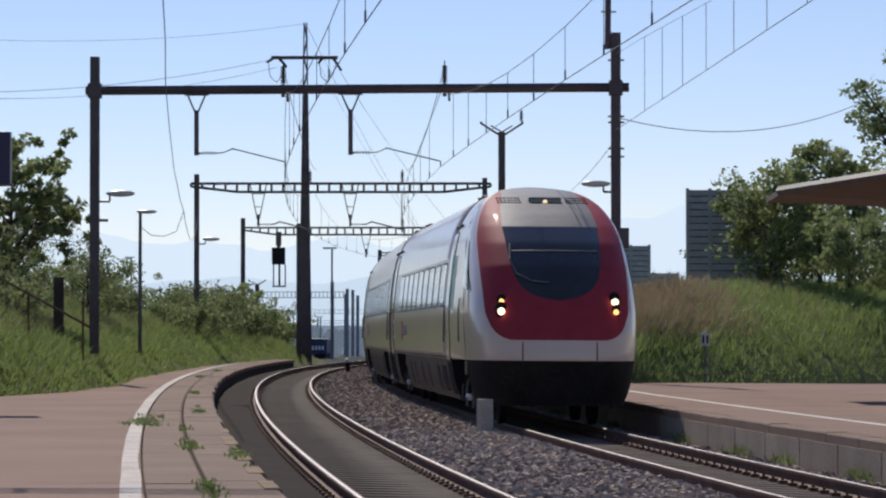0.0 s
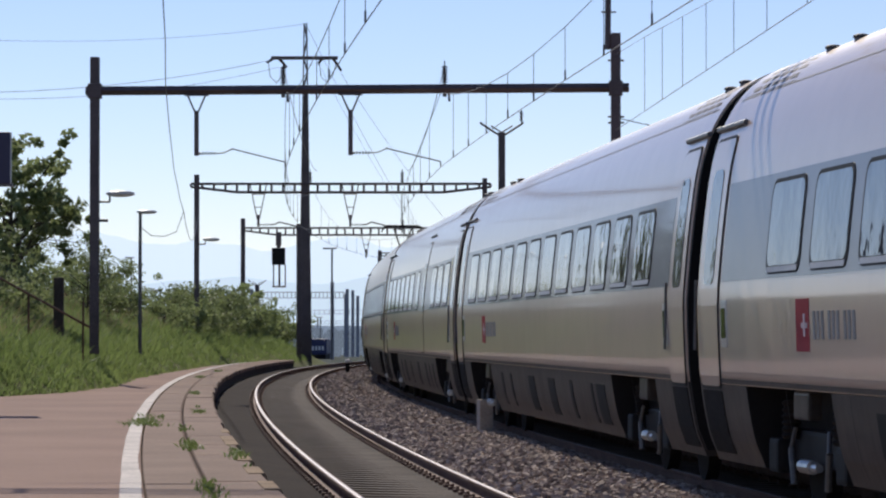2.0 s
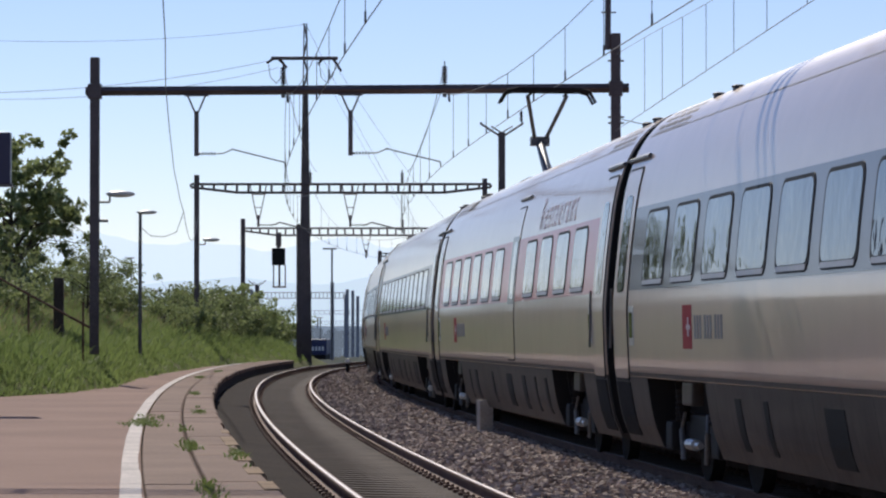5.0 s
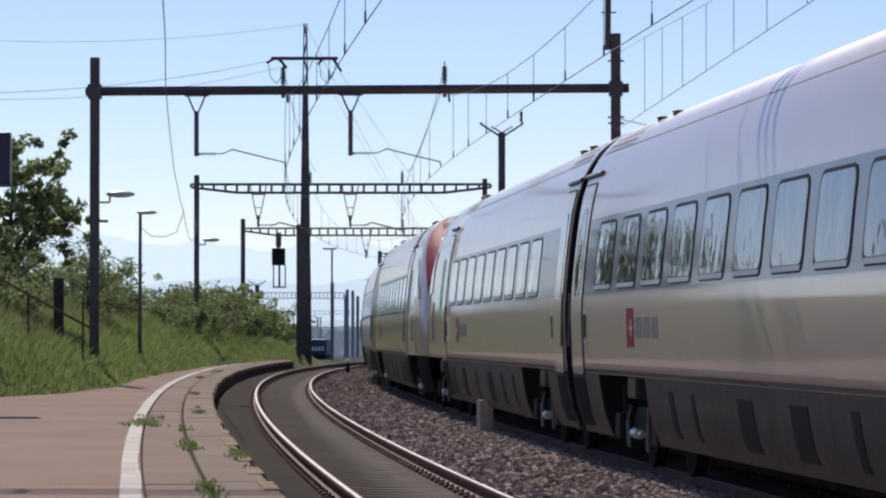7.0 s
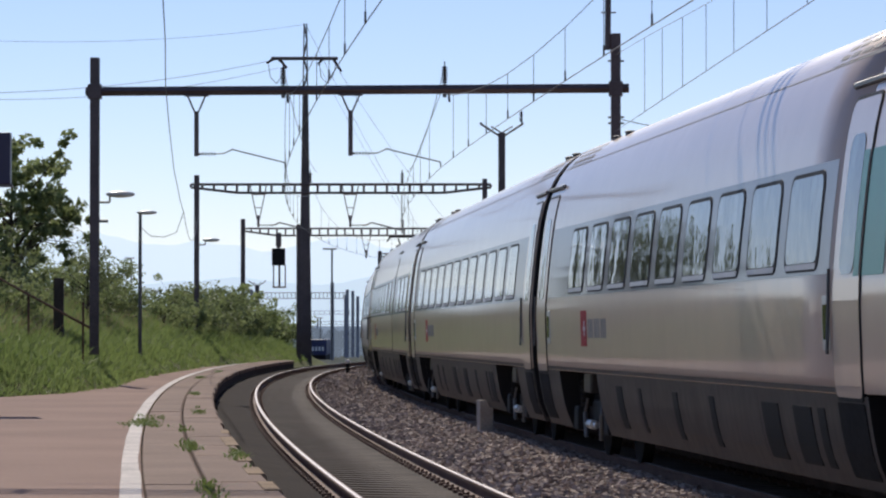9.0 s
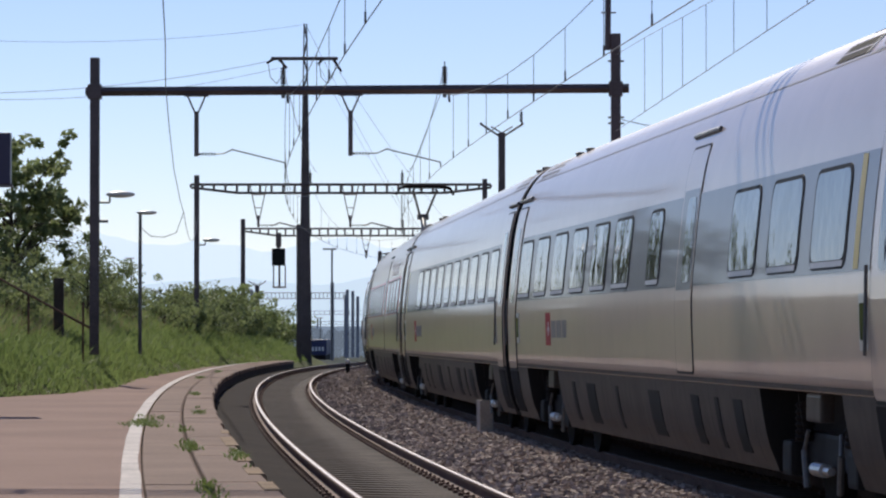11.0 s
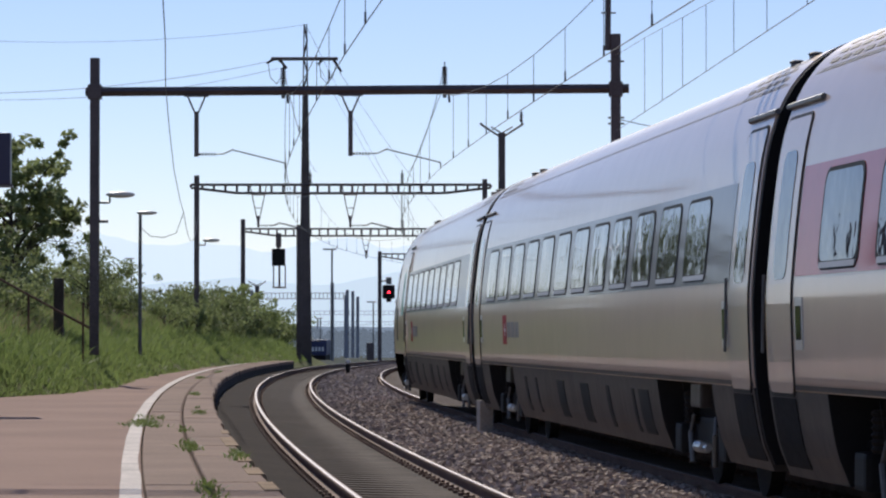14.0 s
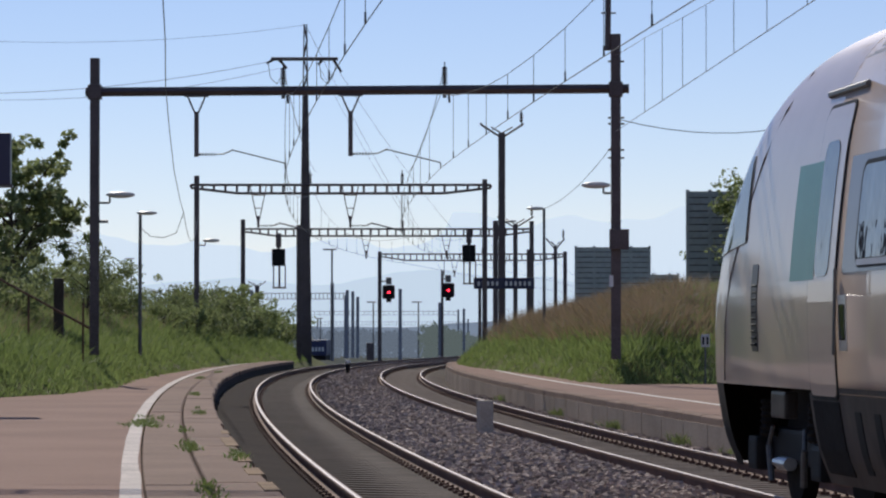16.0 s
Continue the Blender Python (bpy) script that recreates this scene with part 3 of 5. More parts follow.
def finish_car(car, x1, x0, band, windows, doors, red_panel=False, logo=True, narrow=(), vents=(-5.6, -4.1, -1.6, 0.9, 3.4, 5.0, 6.1), seed=1, word=False, logo_x=None):
    zb0, zb1 = 1.965, 2.845
    rnd = random.Random(seed)
    for sd in (-1, 1):
        one = (sd,)
        part("window_band", side_strip(band[0], band[1], zb0, zb1, 0.004, 6, sides=one), M_BAND_RED if red_panel else M_BAND, car,
             "red window band" if red_panel else "blue-grey window band")
        for x in list(windows) + list(narrow):
            wide = 0.95 if x in narrow else 1.40
            w = part("window", round_patch(x, wide, 1.995, 2.79, 0.14, 0.010, one), M_BLACK, car, "black rubber window frame")
            part("pane", round_patch(x, wide - 0.10, 2.065, 2.755, 0.11, 0.013, one), M_GLASS, w, "dark reflecting glass")
            part("sill", round_patch(x, wide - 0.16, 2.012, 2.058, 0.02, 0.016, one), M_SILL, w, "pale window sill")
        for x in doors:
            d = part("door", round_patch(x, 1.0, 1.0, 3.30, 0.10, 0.010, one), M_BLACK, car, "plug door with black seal")
            part("door_leaf", round_patch(x, 0.95, 1.03, 3.27, 0.09, 0.014, one), M_BODY, d)
            part("door_window", round_patch(x, 0.52, 1.95, 3.0, 0.12, 0.019, one), M_GLASS, d)
            part("rain_strip", rod(BM(), (x - 0.68, sd * (half(3.4) + 0.015), 3.40), (x + 0.68, sd * (half(3.4) + 0.015), 3.40), 0.028, seg=6), M_STEEL_GREY, d)
            part("door_step", round_patch(x, 0.95, 0.42, 0.99, 0.03, 0.009, one), M_UNDER, d)
            xd = x + (0.76 if x < 0 else -0.76)
            p = part("plate", round_patch(xd, 0.28, 1.38, 1.80, 0.02, 0.008, one), M_SILVER, car, "grey destination display")
            part("display", round_patch(xd, 0.19, 1.46, 1.73, 0.02, 0.013, one), M_SCREEN, p)
            part("grab_rail", rod(BM(), (x - 0.58, sd * (half(1.6) + 0.03), 1.35), (x - 0.58, sd * (half(2.0) + 0.03), 2.0), 0.014, seg=6), M_STEEL_GREY, d)
        for x in vents:
            w = rnd.choice((0.20, 0.28, 0.45, 0.75))
            part("skirt_vent", round_patch(x + rnd.uniform(-0.3, 0.3), w, 0.46, 0.93, 0.02, 0.006, one), M_BLACK, car, "dark open vent")
        for x in steps(x0 + 4.0, x1 - 4.0, 2.3):
            part("panel_joint", side_strip(x, x + 0.014, 0.38, 1.03, 0.004, sides=one), M_BLACK, car)
        part("grey_stripe", side_strip(x0 + 0.01, x1 - 0.01, 1.06, 1.10, 0.003, 4, sides=one), M_SKIRT, car)
        if logo:
            xl = 8.0 * sd if logo_x is None else logo_x[0 if sd < 0 else 1]
            part("logo_block", round_patch(xl, 0.52, 1.36, 1.78, 0.01, 0.004, one), M_RED, car, "red square mark")
            part("mark", joined([round_patch(xl + 0.08, 0.22, 1.545, 1.59, 0.005, 0.007, one), round_patch(xl + 0.08, 0.06, 1.48, 1.66, 0.005, 0.008, one)]), M_TEXT, car, "pale cross bars")
            for k in range(3):
                for q in range(3):
                    part("letter_bar", round_patch(xl + (0.44 + k * 0.56 + q * 0.155) * (1 if sd < 0 else -1), 0.085, 1.46, 1.68, 0.01, 0.004, one), M_ROOF_GEAR, car, "grey lettering bar")
        if word:
            # the lettering over the window band, bent to the body
            cu = bpy.data.curves.new("word", "FONT")
            cu.body, cu.size, cu.space_character = "Restaurant", 0.62, 1.55
            tmp = new("word", cu)
            me = bpy.data.meshes.new_from_object(tmp.evaluated_get(bpy.context.evaluated_depsgraph_get()))
            bpy.data.objects.remove(tmp)
            for v in me.vertices:
                z = 2.90 + v.co.y
                v.co = Vector(((4.85 + v.co.x) if sd < 0 else (10.05 - v.co.x), sd * (half(z) + 0.006), z))
            me.materials.clear()
            me.materials.append(M_TEXT)
            put("lettering", me, car, label="mauve lettering over the windows")


def roof_gear(car, x1, x0):
    """Slotted grilles on the shoulders near both ends, a fine seam, and round caps on top."""
    for sd in (-1, 1):
        for xa in (x0 + 0.35, x1 - 2.35):
            g = part("roof_grille", side_strip(xa - 0.12, xa + 2.1, 3.672, 3.682, 0.006, sides=(sd,)), M_STEEL_GREY, car, "slotted roof grille")
            for k in range(5):
                for z0, z1 in ((3.715, 3.755), (3.80, 3.835), (3.875, 3.905)):
                    part("slot", side_strip(xa + k * 0.42, xa + k * 0.42 + 0.30, z0, z1, 0.006, sides=(sd,)), M_ROOF_SLOT, g)
        part("roof_seam", side_strip(x0 + 0.05, x1 - 0.05, 3.652, 3.664, 0.004, 4, sides=(sd,)), M_ROOF_GEAR, car, "fine dark roof seam")
        for x in (x1 - 0.5, x1 - 1.4, x0 + 2.5, x0 + 3.6):
            v = part("roof_cap", rod(BM(), (x, sd * 0.72, 3.88), (x, sd * 0.72, 3.955), 0.065, 0.06, seg=12), M_ROOF_GEAR, car)
            part("cap_top", ball(BM(), (x, sd * 0.72, 3.955), 0.075, 2, (1, 1, 0.35)), M_ROOF_SLOT, v)


def pantograph(car, x, up=True):
    top = 5.64
    pf = part("pantograph", box(box(BM(), (x - 0.9, -0.34, 4.085), (x + 0.9, -0.27, 4.13)), (x - 0.9, 0.27, 4.085), (x + 0.9, 0.34, 4.13)), M_UNDER, car, "raised pantograph frame")
    bm = BM()
    for ax in (-0.7, 0.7):
        for sd in (-0.3, 0.3):
            for k in range(4):
                rod(bm, (x + ax, sd, 3.95 + k * 0.04), (x + ax, sd, 3.98 + k * 0.04), 0.075, 0.05, seg=10)
    part("insulator", bm, M_CERAMIC, pf)
    kx, kz = x - 0.9, 4.82
    part("lower_arm", rod(rod(BM(), (x + 0.55, 0, 4.15), (kx, 0, kz), 0.08), (x + 0.25, 0.12, 4.15), (kx + 0.05, 0.05, kz - 0.1), 0.025), M_STEEL_GREY, pf)
    bm = BM()
    for sd in (-1, 1):
        rod(bm, (kx, sd * 0.08, kz), (x + 0.25, sd * 0.33, top - 0.12), 0.034)
    box(bm, (kx - 0.12, -0.16, kz - 0.08), (kx + 0.12, 0.16, kz + 0.08), 0.02)
    part("upper_arm", bm, M_STEEL_GREY, pf)
    bm = BM()
    for dx in (-0.2, 0.2):
        box(bm, (x + 0.25 + dx - 0.04, -0.52, top - 0.06), (x + 0.25 + dx + 0.04, 0.52, top + 0.01))
        for sd in (-1, 1):
            rod(bm, (x + 0.25 + dx, sd * 0.5, top - 0.01), (x + 0.25 + dx, sd * 0.7, top - 0.06), 0.035)
            rod(bm, (x + 0.25 + dx, sd * 0.7, top - 0.06), (x + 0.25 + dx, sd * 0.8, top - 0.24), 0.025)
    rod(bm, (x + 0.05, -0.3, top - 0.1), (x + 0.45, -0.3, top - 0.1), 0.02)
    rod(bm, (x + 0.05, 0.3, top - 0.1), (x + 0.45, 0.3, top - 0.1), 0.02)
    part("contact_strip", bm, M_UNDER, pf)


NOSE = 6.0
RED_Z0, SKIRT_Z, SCREEN_Z0, SCREEN_Z1 = 1.40, 1.07, 2.04, 3.28


def nose_back(z):
    """How far behind the tip the front lies on the middle line, at a height."""
    return float(np.interp(z, [0.30, 0.7, 1.1, 1.5, 1.9, 2.2, 2.6, 3.0, 3.3, 3.5, 3.70, 3.87, 3.98, 4.10], [0.24, 0.09, 0.0, 0.04, 0.18, 0.36, 0.72, 1.25, 1.85, 2.35, 3.0, 3.7, 4.4, 5.6]))


def nose_x(z, w):
    """How far behind the tip the front lies at a height and a share w of the half width."""
    deep = float(np.interp(z, [0.3, 1.2, 3.0, 3.5, 4.10], [1.5, 1.65, 1.75, 1.2, 0.15]))
    e = 0.72
    return nose_back(z) + deep * (1 - max(0, 1 - abs(w) ** (2 / e)) ** (e / 2))


def taper(back):
    """The nose narrows a little towards its tip."""
    return 1 - 0.05 * max(0.0, 1 - back / 2.2)


def screen_edge(z):
    return float(np.interp(z, [SCREEN_Z0, 2.06, 2.1, 2.18, 2.28, 2.42, 2.6, 3.0, SCREEN_Z1, 3.6, 4.12], [0.03, 0.2, 0.36, 0.52, 0.63, 0.71, 0.75, 0.79, 0.80, 0.76, 0.55])) / max(half(z), 0.05)


def red_edge(z):
    return float(np.interp(z, [RED_Z0, 1.43, 1.5, 1.62, 1.85, 2.6, 3.4, 3.8, 4.12], [0.58, 0.66, 0.74, 0.80, 0.855, 0.91, 0.945, 0.965, 0.985]))


def end_car(front, band, windows, door, label):
    """An end car; its nose tip lies at x = +13.1."""
    car = thing("end_car", label, "train car", group="coupled tilting train")
    tip, hl = 13.1, CAR / 2 - 0.35
    nx = tip - NOSE
    zs = steps(0.34, SKIRT_Z, 0.08) + steps(SKIRT_Z, RED_Z0, 0.06)[1:] + steps(RED_Z0, SCREEN_Z0, 0.04)[1:] + steps(SCREEN_Z0, SCREEN_Z1, 0.045)[1:] + steps(SCREEN_Z1, 4.085, 0.03)[1:]
    groups = {"nose": [], "red_mask": [], "windscreen": [], "nose_skirt": [], "grey_brow": []}
    rows, kinds = [], ["C"] * 14 + ["B"] * 8 + ["A"] * 24 + ["B"] * 8 + ["C"] * 14
    for z in zs:
        wi, wo = min(screen_edge(z), 0.97), red_edge(z)
        wi = min(wi, wo - 0.02)
        pos = [wi * k / 12 for k in range(12)] + [wi + (wo - wi) * k / 8 for k in range(8)] + [1 - (1 - wo) * (1 - k / 12) ** 2 for k in range(13)]
        ws = [-w for w in reversed(pos)] + pos[1:]
        b1 = min(nose_x(z, 1.0) + 0.10, NOSE)
        row = [(nx, -half(z), z), (tip - b1, -half(z), z)] + [(tip - min(nose_x(z, w), NOSE), w * half(z) * taper(nose_x(z, w)), z) for w in ws] + [(tip - b1, half(z), z), (nx, half(z), z)]
        rows.append(row)
    for i in range(len(zs) - 1):
        z = (zs[i] + zs[i + 1]) / 2
        for j, k in enumerate(kinds):
            key = "nose"
            if z < SKIRT_Z:
                if j in (0, len(kinds) - 1):
                    continue
                key = "nose_skirt"
            elif z > RED_Z0 and k == "B" and z < 4.02:
                key = "red_mask"
            elif z > RED_Z0 and k == "A":
                key = "red_mask" if z < SCREEN_Z0 else "windscreen" if z < SCREEN_Z1 else "grey_brow"
            groups[key].append((rows[i][j], rows[i][j + 1], rows[i + 1][j + 1], rows[i + 1][j]))
    names = {"nose": (M_BODY, "silver-white nose shell"), "red_mask": (M_RED, "red painted front mask"), "windscreen": (M_SCREEN, "dark curved windscreen"),
             "nose_skirt": (M_UNDER, "black front skirt"), "grey_brow": (M_BROW, "silver panel over the windscreen")}
    for key, quads in groups.items():
        bm = BM()
        seen = {}
        for q in quads:
            vs = []
            for p in q:
                k = (round(p[0], 4), round(p[1], 4), round(p[2], 4))
                if k not in seen:
                    seen[k] = bm.verts.new(p)
                if seen[k] not in vs:
                    vs.append(seen[k])
            if len(vs) > 2 and bm.faces.get(vs) is None:
                bm.faces.new(vs)
        part(key, bm, names[key][0], car, names[key][1], smooth=True)
    b = part("body", loft([-hl, -hl + 0.02] + steps(-hl + 1, nx, 2), BODY_Z0, 4.12, True), M_BODY, car)
    b.data.polygons.foreach_set("use_smooth", [len(p.vertices) == 4 for p in b.data.polygons])
    for a, c in bogie_wells((-8.9,), -hl, 7.6):
        part("skirt", loft([a, c], 0.34, BODY_Z0 - 0.004), M_SKIRT, car, "grimy grey lower skirt")
        # added black plates, painted shade for the well's cut ends
        for x, sg in ((a, -1), (c, 1)):
            if abs(x) < hl - 0.1:
                part("well_end_shade", loft(sorted([x, x + sg * 0.015]), 0.34, BODY_Z0 - 0.004), M_BLACK, car)
    part("underframe", box(BM(), (-hl + 0.1, -0.95, 0.5), (10.5, 0.95, 1.045)), M_UNDER, car)
    for x in (-8.9, 9.5):
        bogie(car, x)
        # added black box that darkens the well like shade
        part("well_shade", box(BM(), (x - 1.72, -0.64, 0.40), (x + 1.72, 0.64, 1.04)), M_BLACK, car)
    finish_car(car, nx, -hl, band, windows, [door, -12.3], seed=5, logo_x=(-8.1, 3.9))
    roof_gear(car, nx, -hl + 0.2)
    end_frame(car, -hl, -1)
    for sd in (-1, 1):
        line = [(11.25, 1.1), (11.1, 1.6), (10.9, 2.0), (10.5, 2.45), (9.9, 3.0), (9.45, 3.4), (9.2, 3.7)]
        bm = BM()
        for p, q in zip(line[:-1], line[1:]):
            rod(bm, (p[0], sd * half(p[1]), p[1]), (q[0], sd * half(q[1]), q[1]), 0.011, seg=5)
        part("cab_joint", bm, M_STEEL, car, "dark seam of the cab")
        # turquoise panel beside the door, and the louvre and joints of the cab
        part("door_panel", side_strip(door + 0.52, door + 1.25, 1.93, 2.86, 0.006, sides=(sd,)), M_GREEN, car, "turquoise panel beside the door")
        part("door_panel", side_strip(door + 0.27, door + 0.46, 1.93, 2.86, 0.018, sides=(sd,)), M_GREEN, car, "turquoise panel on the door")
        lv = part("louvre", round_patch(9.75, 0.26, 1.36, 2.10, 0.03, 0.006, (sd,)), M_SKIRT, car, "narrow grey louvre")
        for k in range(10):
            part("slat", rod(BM(), (9.65, sd * (half(1.4) + 0.012), 1.42 + k * 0.055), (9.85, sd * (half(1.4) + 0.012), 1.42 + k * 0.055), 0.012, seg=5), M_BLACK, lv)
        bm = BM()
        rows = []
        for i in range(11):
            z = 2.2 + i * 0.086
            x_a = 10.28 + 0.05 * i / 10
            x_b = 11.66 - 1.2 * (i / 10) ** 0.85
            row = []
            for j in range(9):
                x = x_a + (x_b - x_a) * j / 8
                zz = z + 0.10 * (1 - j / 8) * (1 - i / 10)
                back, lo_w, hi_w = tip - x, 0.0, 1.0
                for _ in range(26):
                    md = (lo_w + hi_w) / 2
                    lo_w, hi_w = (md, hi_w) if nose_x(zz, md) < back else (lo_w, md)
                row.append(bm.verts.new((x + 0.006, sd * (lo_w * half(zz) * taper(nose_x(zz, lo_w)) + 0.014), zz)))
            rows.append(row)
        for lower, upper in zip(rows[:-1], rows[1:]):
            for j in range(8):
                bm.faces.new((lower[j], lower[j + 1], upper[j + 1], upper[j]))
        part("cab_window", bm, M_SCREEN, car, "pointed cab side window")
    for y, z, r in ((-0.93, 1.86, 0.06), (-0.92, 2.02, 0.045), (0.93, 1.86, 0.045), (0.92, 2.02, 0.06), (0.03, 3.74, 0.04)):
        x = tip - nose_x(z, y / half(z))
        if z < 3:
            lamp = part("headlight", ball(BM(), (x - 0.03, y, z + 0.03), r * 1.9, 2, (0.5, 0.9, 1.25)), M_BLACK, car, "black lamp housing")
        else:
            lamp = part("headlight", box(BM(), (x - 0.10, y - 0.28, z - 0.09), (x + 0.02, y + 0.28, z + 0.08), 0.03), M_GLASS, car, "top lamp behind glass")
        part("lamp_glass", ball(BM(), (x + 0.05, y, z), r, 2, (0.6, 1, 1)), (M_HEADLIGHT if r == 0.06 else M_AMBER if z < 3 else M_TOP_LAMP) if front else M_SCREEN, lamp, "lit warm lamp" if front else "unlit lamp")
    # grilles beside the top lamp
    for sd in (-1, 1):
        g = []
        for k in range(7):
            for q in range(3):
                y, z = sd * (0.40 + k * 0.058), 3.72 + q * 0.045
                g.append(box(BM(), (tip - nose_x(z, y / half(z)) - 0.05, y - 0.02, z - 0.014), (tip - nose_x(z, y / half(z)) + 0.012, y + 0.02, z + 0.014)))
        part("front_grille", joined(g), M_BLACK, car, "black front grille")
        z = 1.22
        part("nose_joint", joined([box(BM(), (tip - nose_x(z + dz, 0.45) - 0.03, sd * 0.6 - 0.008, z + dz - 0.04), (tip - nose_x(z + dz, 0.45) + 0.004, sd * 0.6 + 0.008, z + dz + 0.04)) for dz in (-0.1, -0.03, 0.04, 0.11)]), M_BLACK, car)
    bm = BM()
    path = [(-0.72, 2.98), (-0.74, 2.72), (-0.66, 2.48), (-0.42, 2.36), (-0.15, 2.33)]
    pts = [(tip - nose_x(z, y / half(z)) + 0.03, y, z) for y, z in path]
    for p, q in zip(pts[:-1], pts[1:]):
        rod(bm, p, q, 0.014, seg=6)
    part("wiper", bm, M_STEEL_GREY, car, "bent wiper arm")
    bm = BM()
    pts = [(tip - nose_x(2.86, y / half(2.86)) + 0.015, y, 2.86) for y in (-0.7, -0.35, 0, 0.35, 0.7)]
    for p, q in zip(pts[:-1], pts[1:]):
        rod(bm, p, q, 0.012, seg=6)
    part("blind_edge", bm, M_STEEL_GREY, car)
    return car


W12 = [-10.2 + 1.81 * i for i in range(12)]
WEND = [5.17 - 1.765 * i for i in range(9)]
cars = []


def build_train():
    plain = "silver-white tilting train car with a blue-grey window band"
    ends = (-12.32, 12.32)
    mid = middle_car((-11.75, 11.75), W12, ends, label=plain)
    gap = middle_car((-11.75, 11.75), [-7.12 + 1.985 * i for i in range(10)], ends, label="silver-white train car with a blank stretch of window band", seed=3, stripe=-11.25)
    hat = middle_car((-11.75, 11.75), [-10.95, -9.05, -7.13, -5.2, -3.27, -1.36, 6.35, 8.27, 10.17], ends, hatch=3.2, narrow=(1.06,), stripe=11.25, well=9.2, seed=4, label="silver-white train car with a service door and yellow stripe")
    red = middle_car((-11.75, 11.75), [-10.2, -8.25, -6.3, -4.35, -2.4, -0.45, 4.24, 6.18, 8.12, 10.06], ends, red_panel=True, panto=True, hatch=1.9, seed=6, well=-9.6, label="silver-white dining car with a red window band and raised pantograph")
    front = end_car(True, (-11.7, 6.3), WEND, 7.0, "silver-white driving car with a red mask and lit lamps")
    back = end_car(False, (-11.7, 6.3), WEND, 7.0, "silver-white driving car with a red mask and unlit lamps")
    order = [front, mid, hat, mid, red, mid, back, front, mid, hat, gap, red, mid, back]
    flip = [0, 0, 0, 0, 0, 0, 1, 0, 0, 0, 0, 0, 0, 1]
    used = set()
    for o, fl in zip(order, flip):
        if o.name in used:
            c = copy_thing(o, Matrix())
        else:
            c = o
            used.add(o.name)
        cars.append((c, fl))


build_train()
SPEED, JOINT0, TILT = 24.58, 45.5, 0.4


def car_pose(i, t, fl):
    """Where car i stands at t: carried by its two bogies on the curve."""
    s = JOINT0 + CAR * (i - 0.5) - SPEED * t
    a, b = on(s - 8.9, 0), on(s + 8.9, 0)
    c, d = (a + b) / 2, (a - b).normalized()
    ang = math.degrees(math.atan2(d.y, d.x))
    if fl:
        ang += 180
    m = Matrix.Translation(c) @ pose(0, 0, 0, 0, 0, ang)
    return m @ pose(0, 0, 0, TILT * (1 if fl else -1), 0, 0)


def motions():
    for i, (c, fl) in enumerate(cars):
        walk(c, [(k * 0.5, car_pose(i, k * 0.5, fl)) for k in range(33)])


# ---- overhead line, masts, signals, lamps ----
def insulator(parent, p, h, r=0.06, n=6):
    bm = BM()
    rod(bm, (0, 0, 0), (0, 0, h), 0.018, seg=6)
    for k in range(n):
        z = h * (0.12 + 0.7 * k / n)
        rod(bm, (0, 0, z), (0, 0, z + 0.05), r, r * 0.45, seg=10)
    return part("insulator", bm, M_CERAMIC, parent, "brown ribbed insulator", Matrix.Translation(p))


def post(parent, foot, top, w, name="post", material=None):
    """An H-section steel post."""
    h = top - foot[2]
    bm = BM()
    t = w * 0.11
    for y in (-w / 2, w / 2 - t):
        box(bm, (-w / 2, y, 0), (w / 2, y + t, h))
    box(bm, (-t / 2, -w / 2 + t, 0), (t / 2, w / 2 - t, h))
    for z in np.arange(0.6, h, 1.4):
        box(bm, (-w * 0.53, -w * 0.53, z), (w * 0.53, w * 0.53, z + 0.04))
    return part(name, bm, material or M_STEEL, parent, "", Matrix.Translation(foot))


def platform_lamp(parent, p, reach, sd):
    """A flat street lamp on a short bracket."""
    x, y, z = p
    a = part("lamp_arm", rod(rod(BM(), (x, y, z - 0.20), (x + sd * reach * 0.5, y, z - 0.20), 0.03), (x + sd * reach * 0.5, y, z - 0.20), (x + sd * reach * 0.5, y, z - 0.03), 0.025), M_STEEL_GREY, parent)
    bm = BM()
    bmesh.ops.create_uvsphere(bm, u_segments=18, v_segments=10, radius=1, matrix=Matrix.Translation((x + sd * reach * 0.95, y, z)) @ Matrix.Diagonal((0.37, 0.17, 0.085, 1)))
    part("lamp_head", bm, M_LAMP, parent, "pale flat lamp head", smooth=True)
    return a


def hanger(parent, p, bottom, lattice=False):
    """A V bracket and drop tube under a beam, p at the beam."""
    x, y, z = p
    bm = BM()
    if lattice:
        for sd in (-1, 1):
            rod(bm, (x + sd * 0.36, y, z), (x, y, bottom + 0.1), 0.022, seg=6)
        for k in (0.25, 0.55):
            zz = z + (bottom - z) * k
            w = 0.36 * (1 - k)
            rod(bm, (x - w, y, zz), (x + w, y, zz), 0.018, seg=6)
        rod(bm, (x, y, bottom + 0.5), (x, y, bottom), 0.05, seg=8)
    else:
        box(bm, (x - 0.30, y - 0.05, z - 0.05), (x + 0.30, y + 0.05, z))
        for sd in (-1, 1):
            rod(bm, (x + sd * 0.22, y, z - 0.04), (x + sd * 0.03, y, z - 0.48), 0.022, seg=6)
        box(bm, (x - 0.055, y - 0.055, bottom), (x + 0.055, y + 0.055, z - 0.42))
    return part("drop_bracket", bm, M_STEEL, parent)


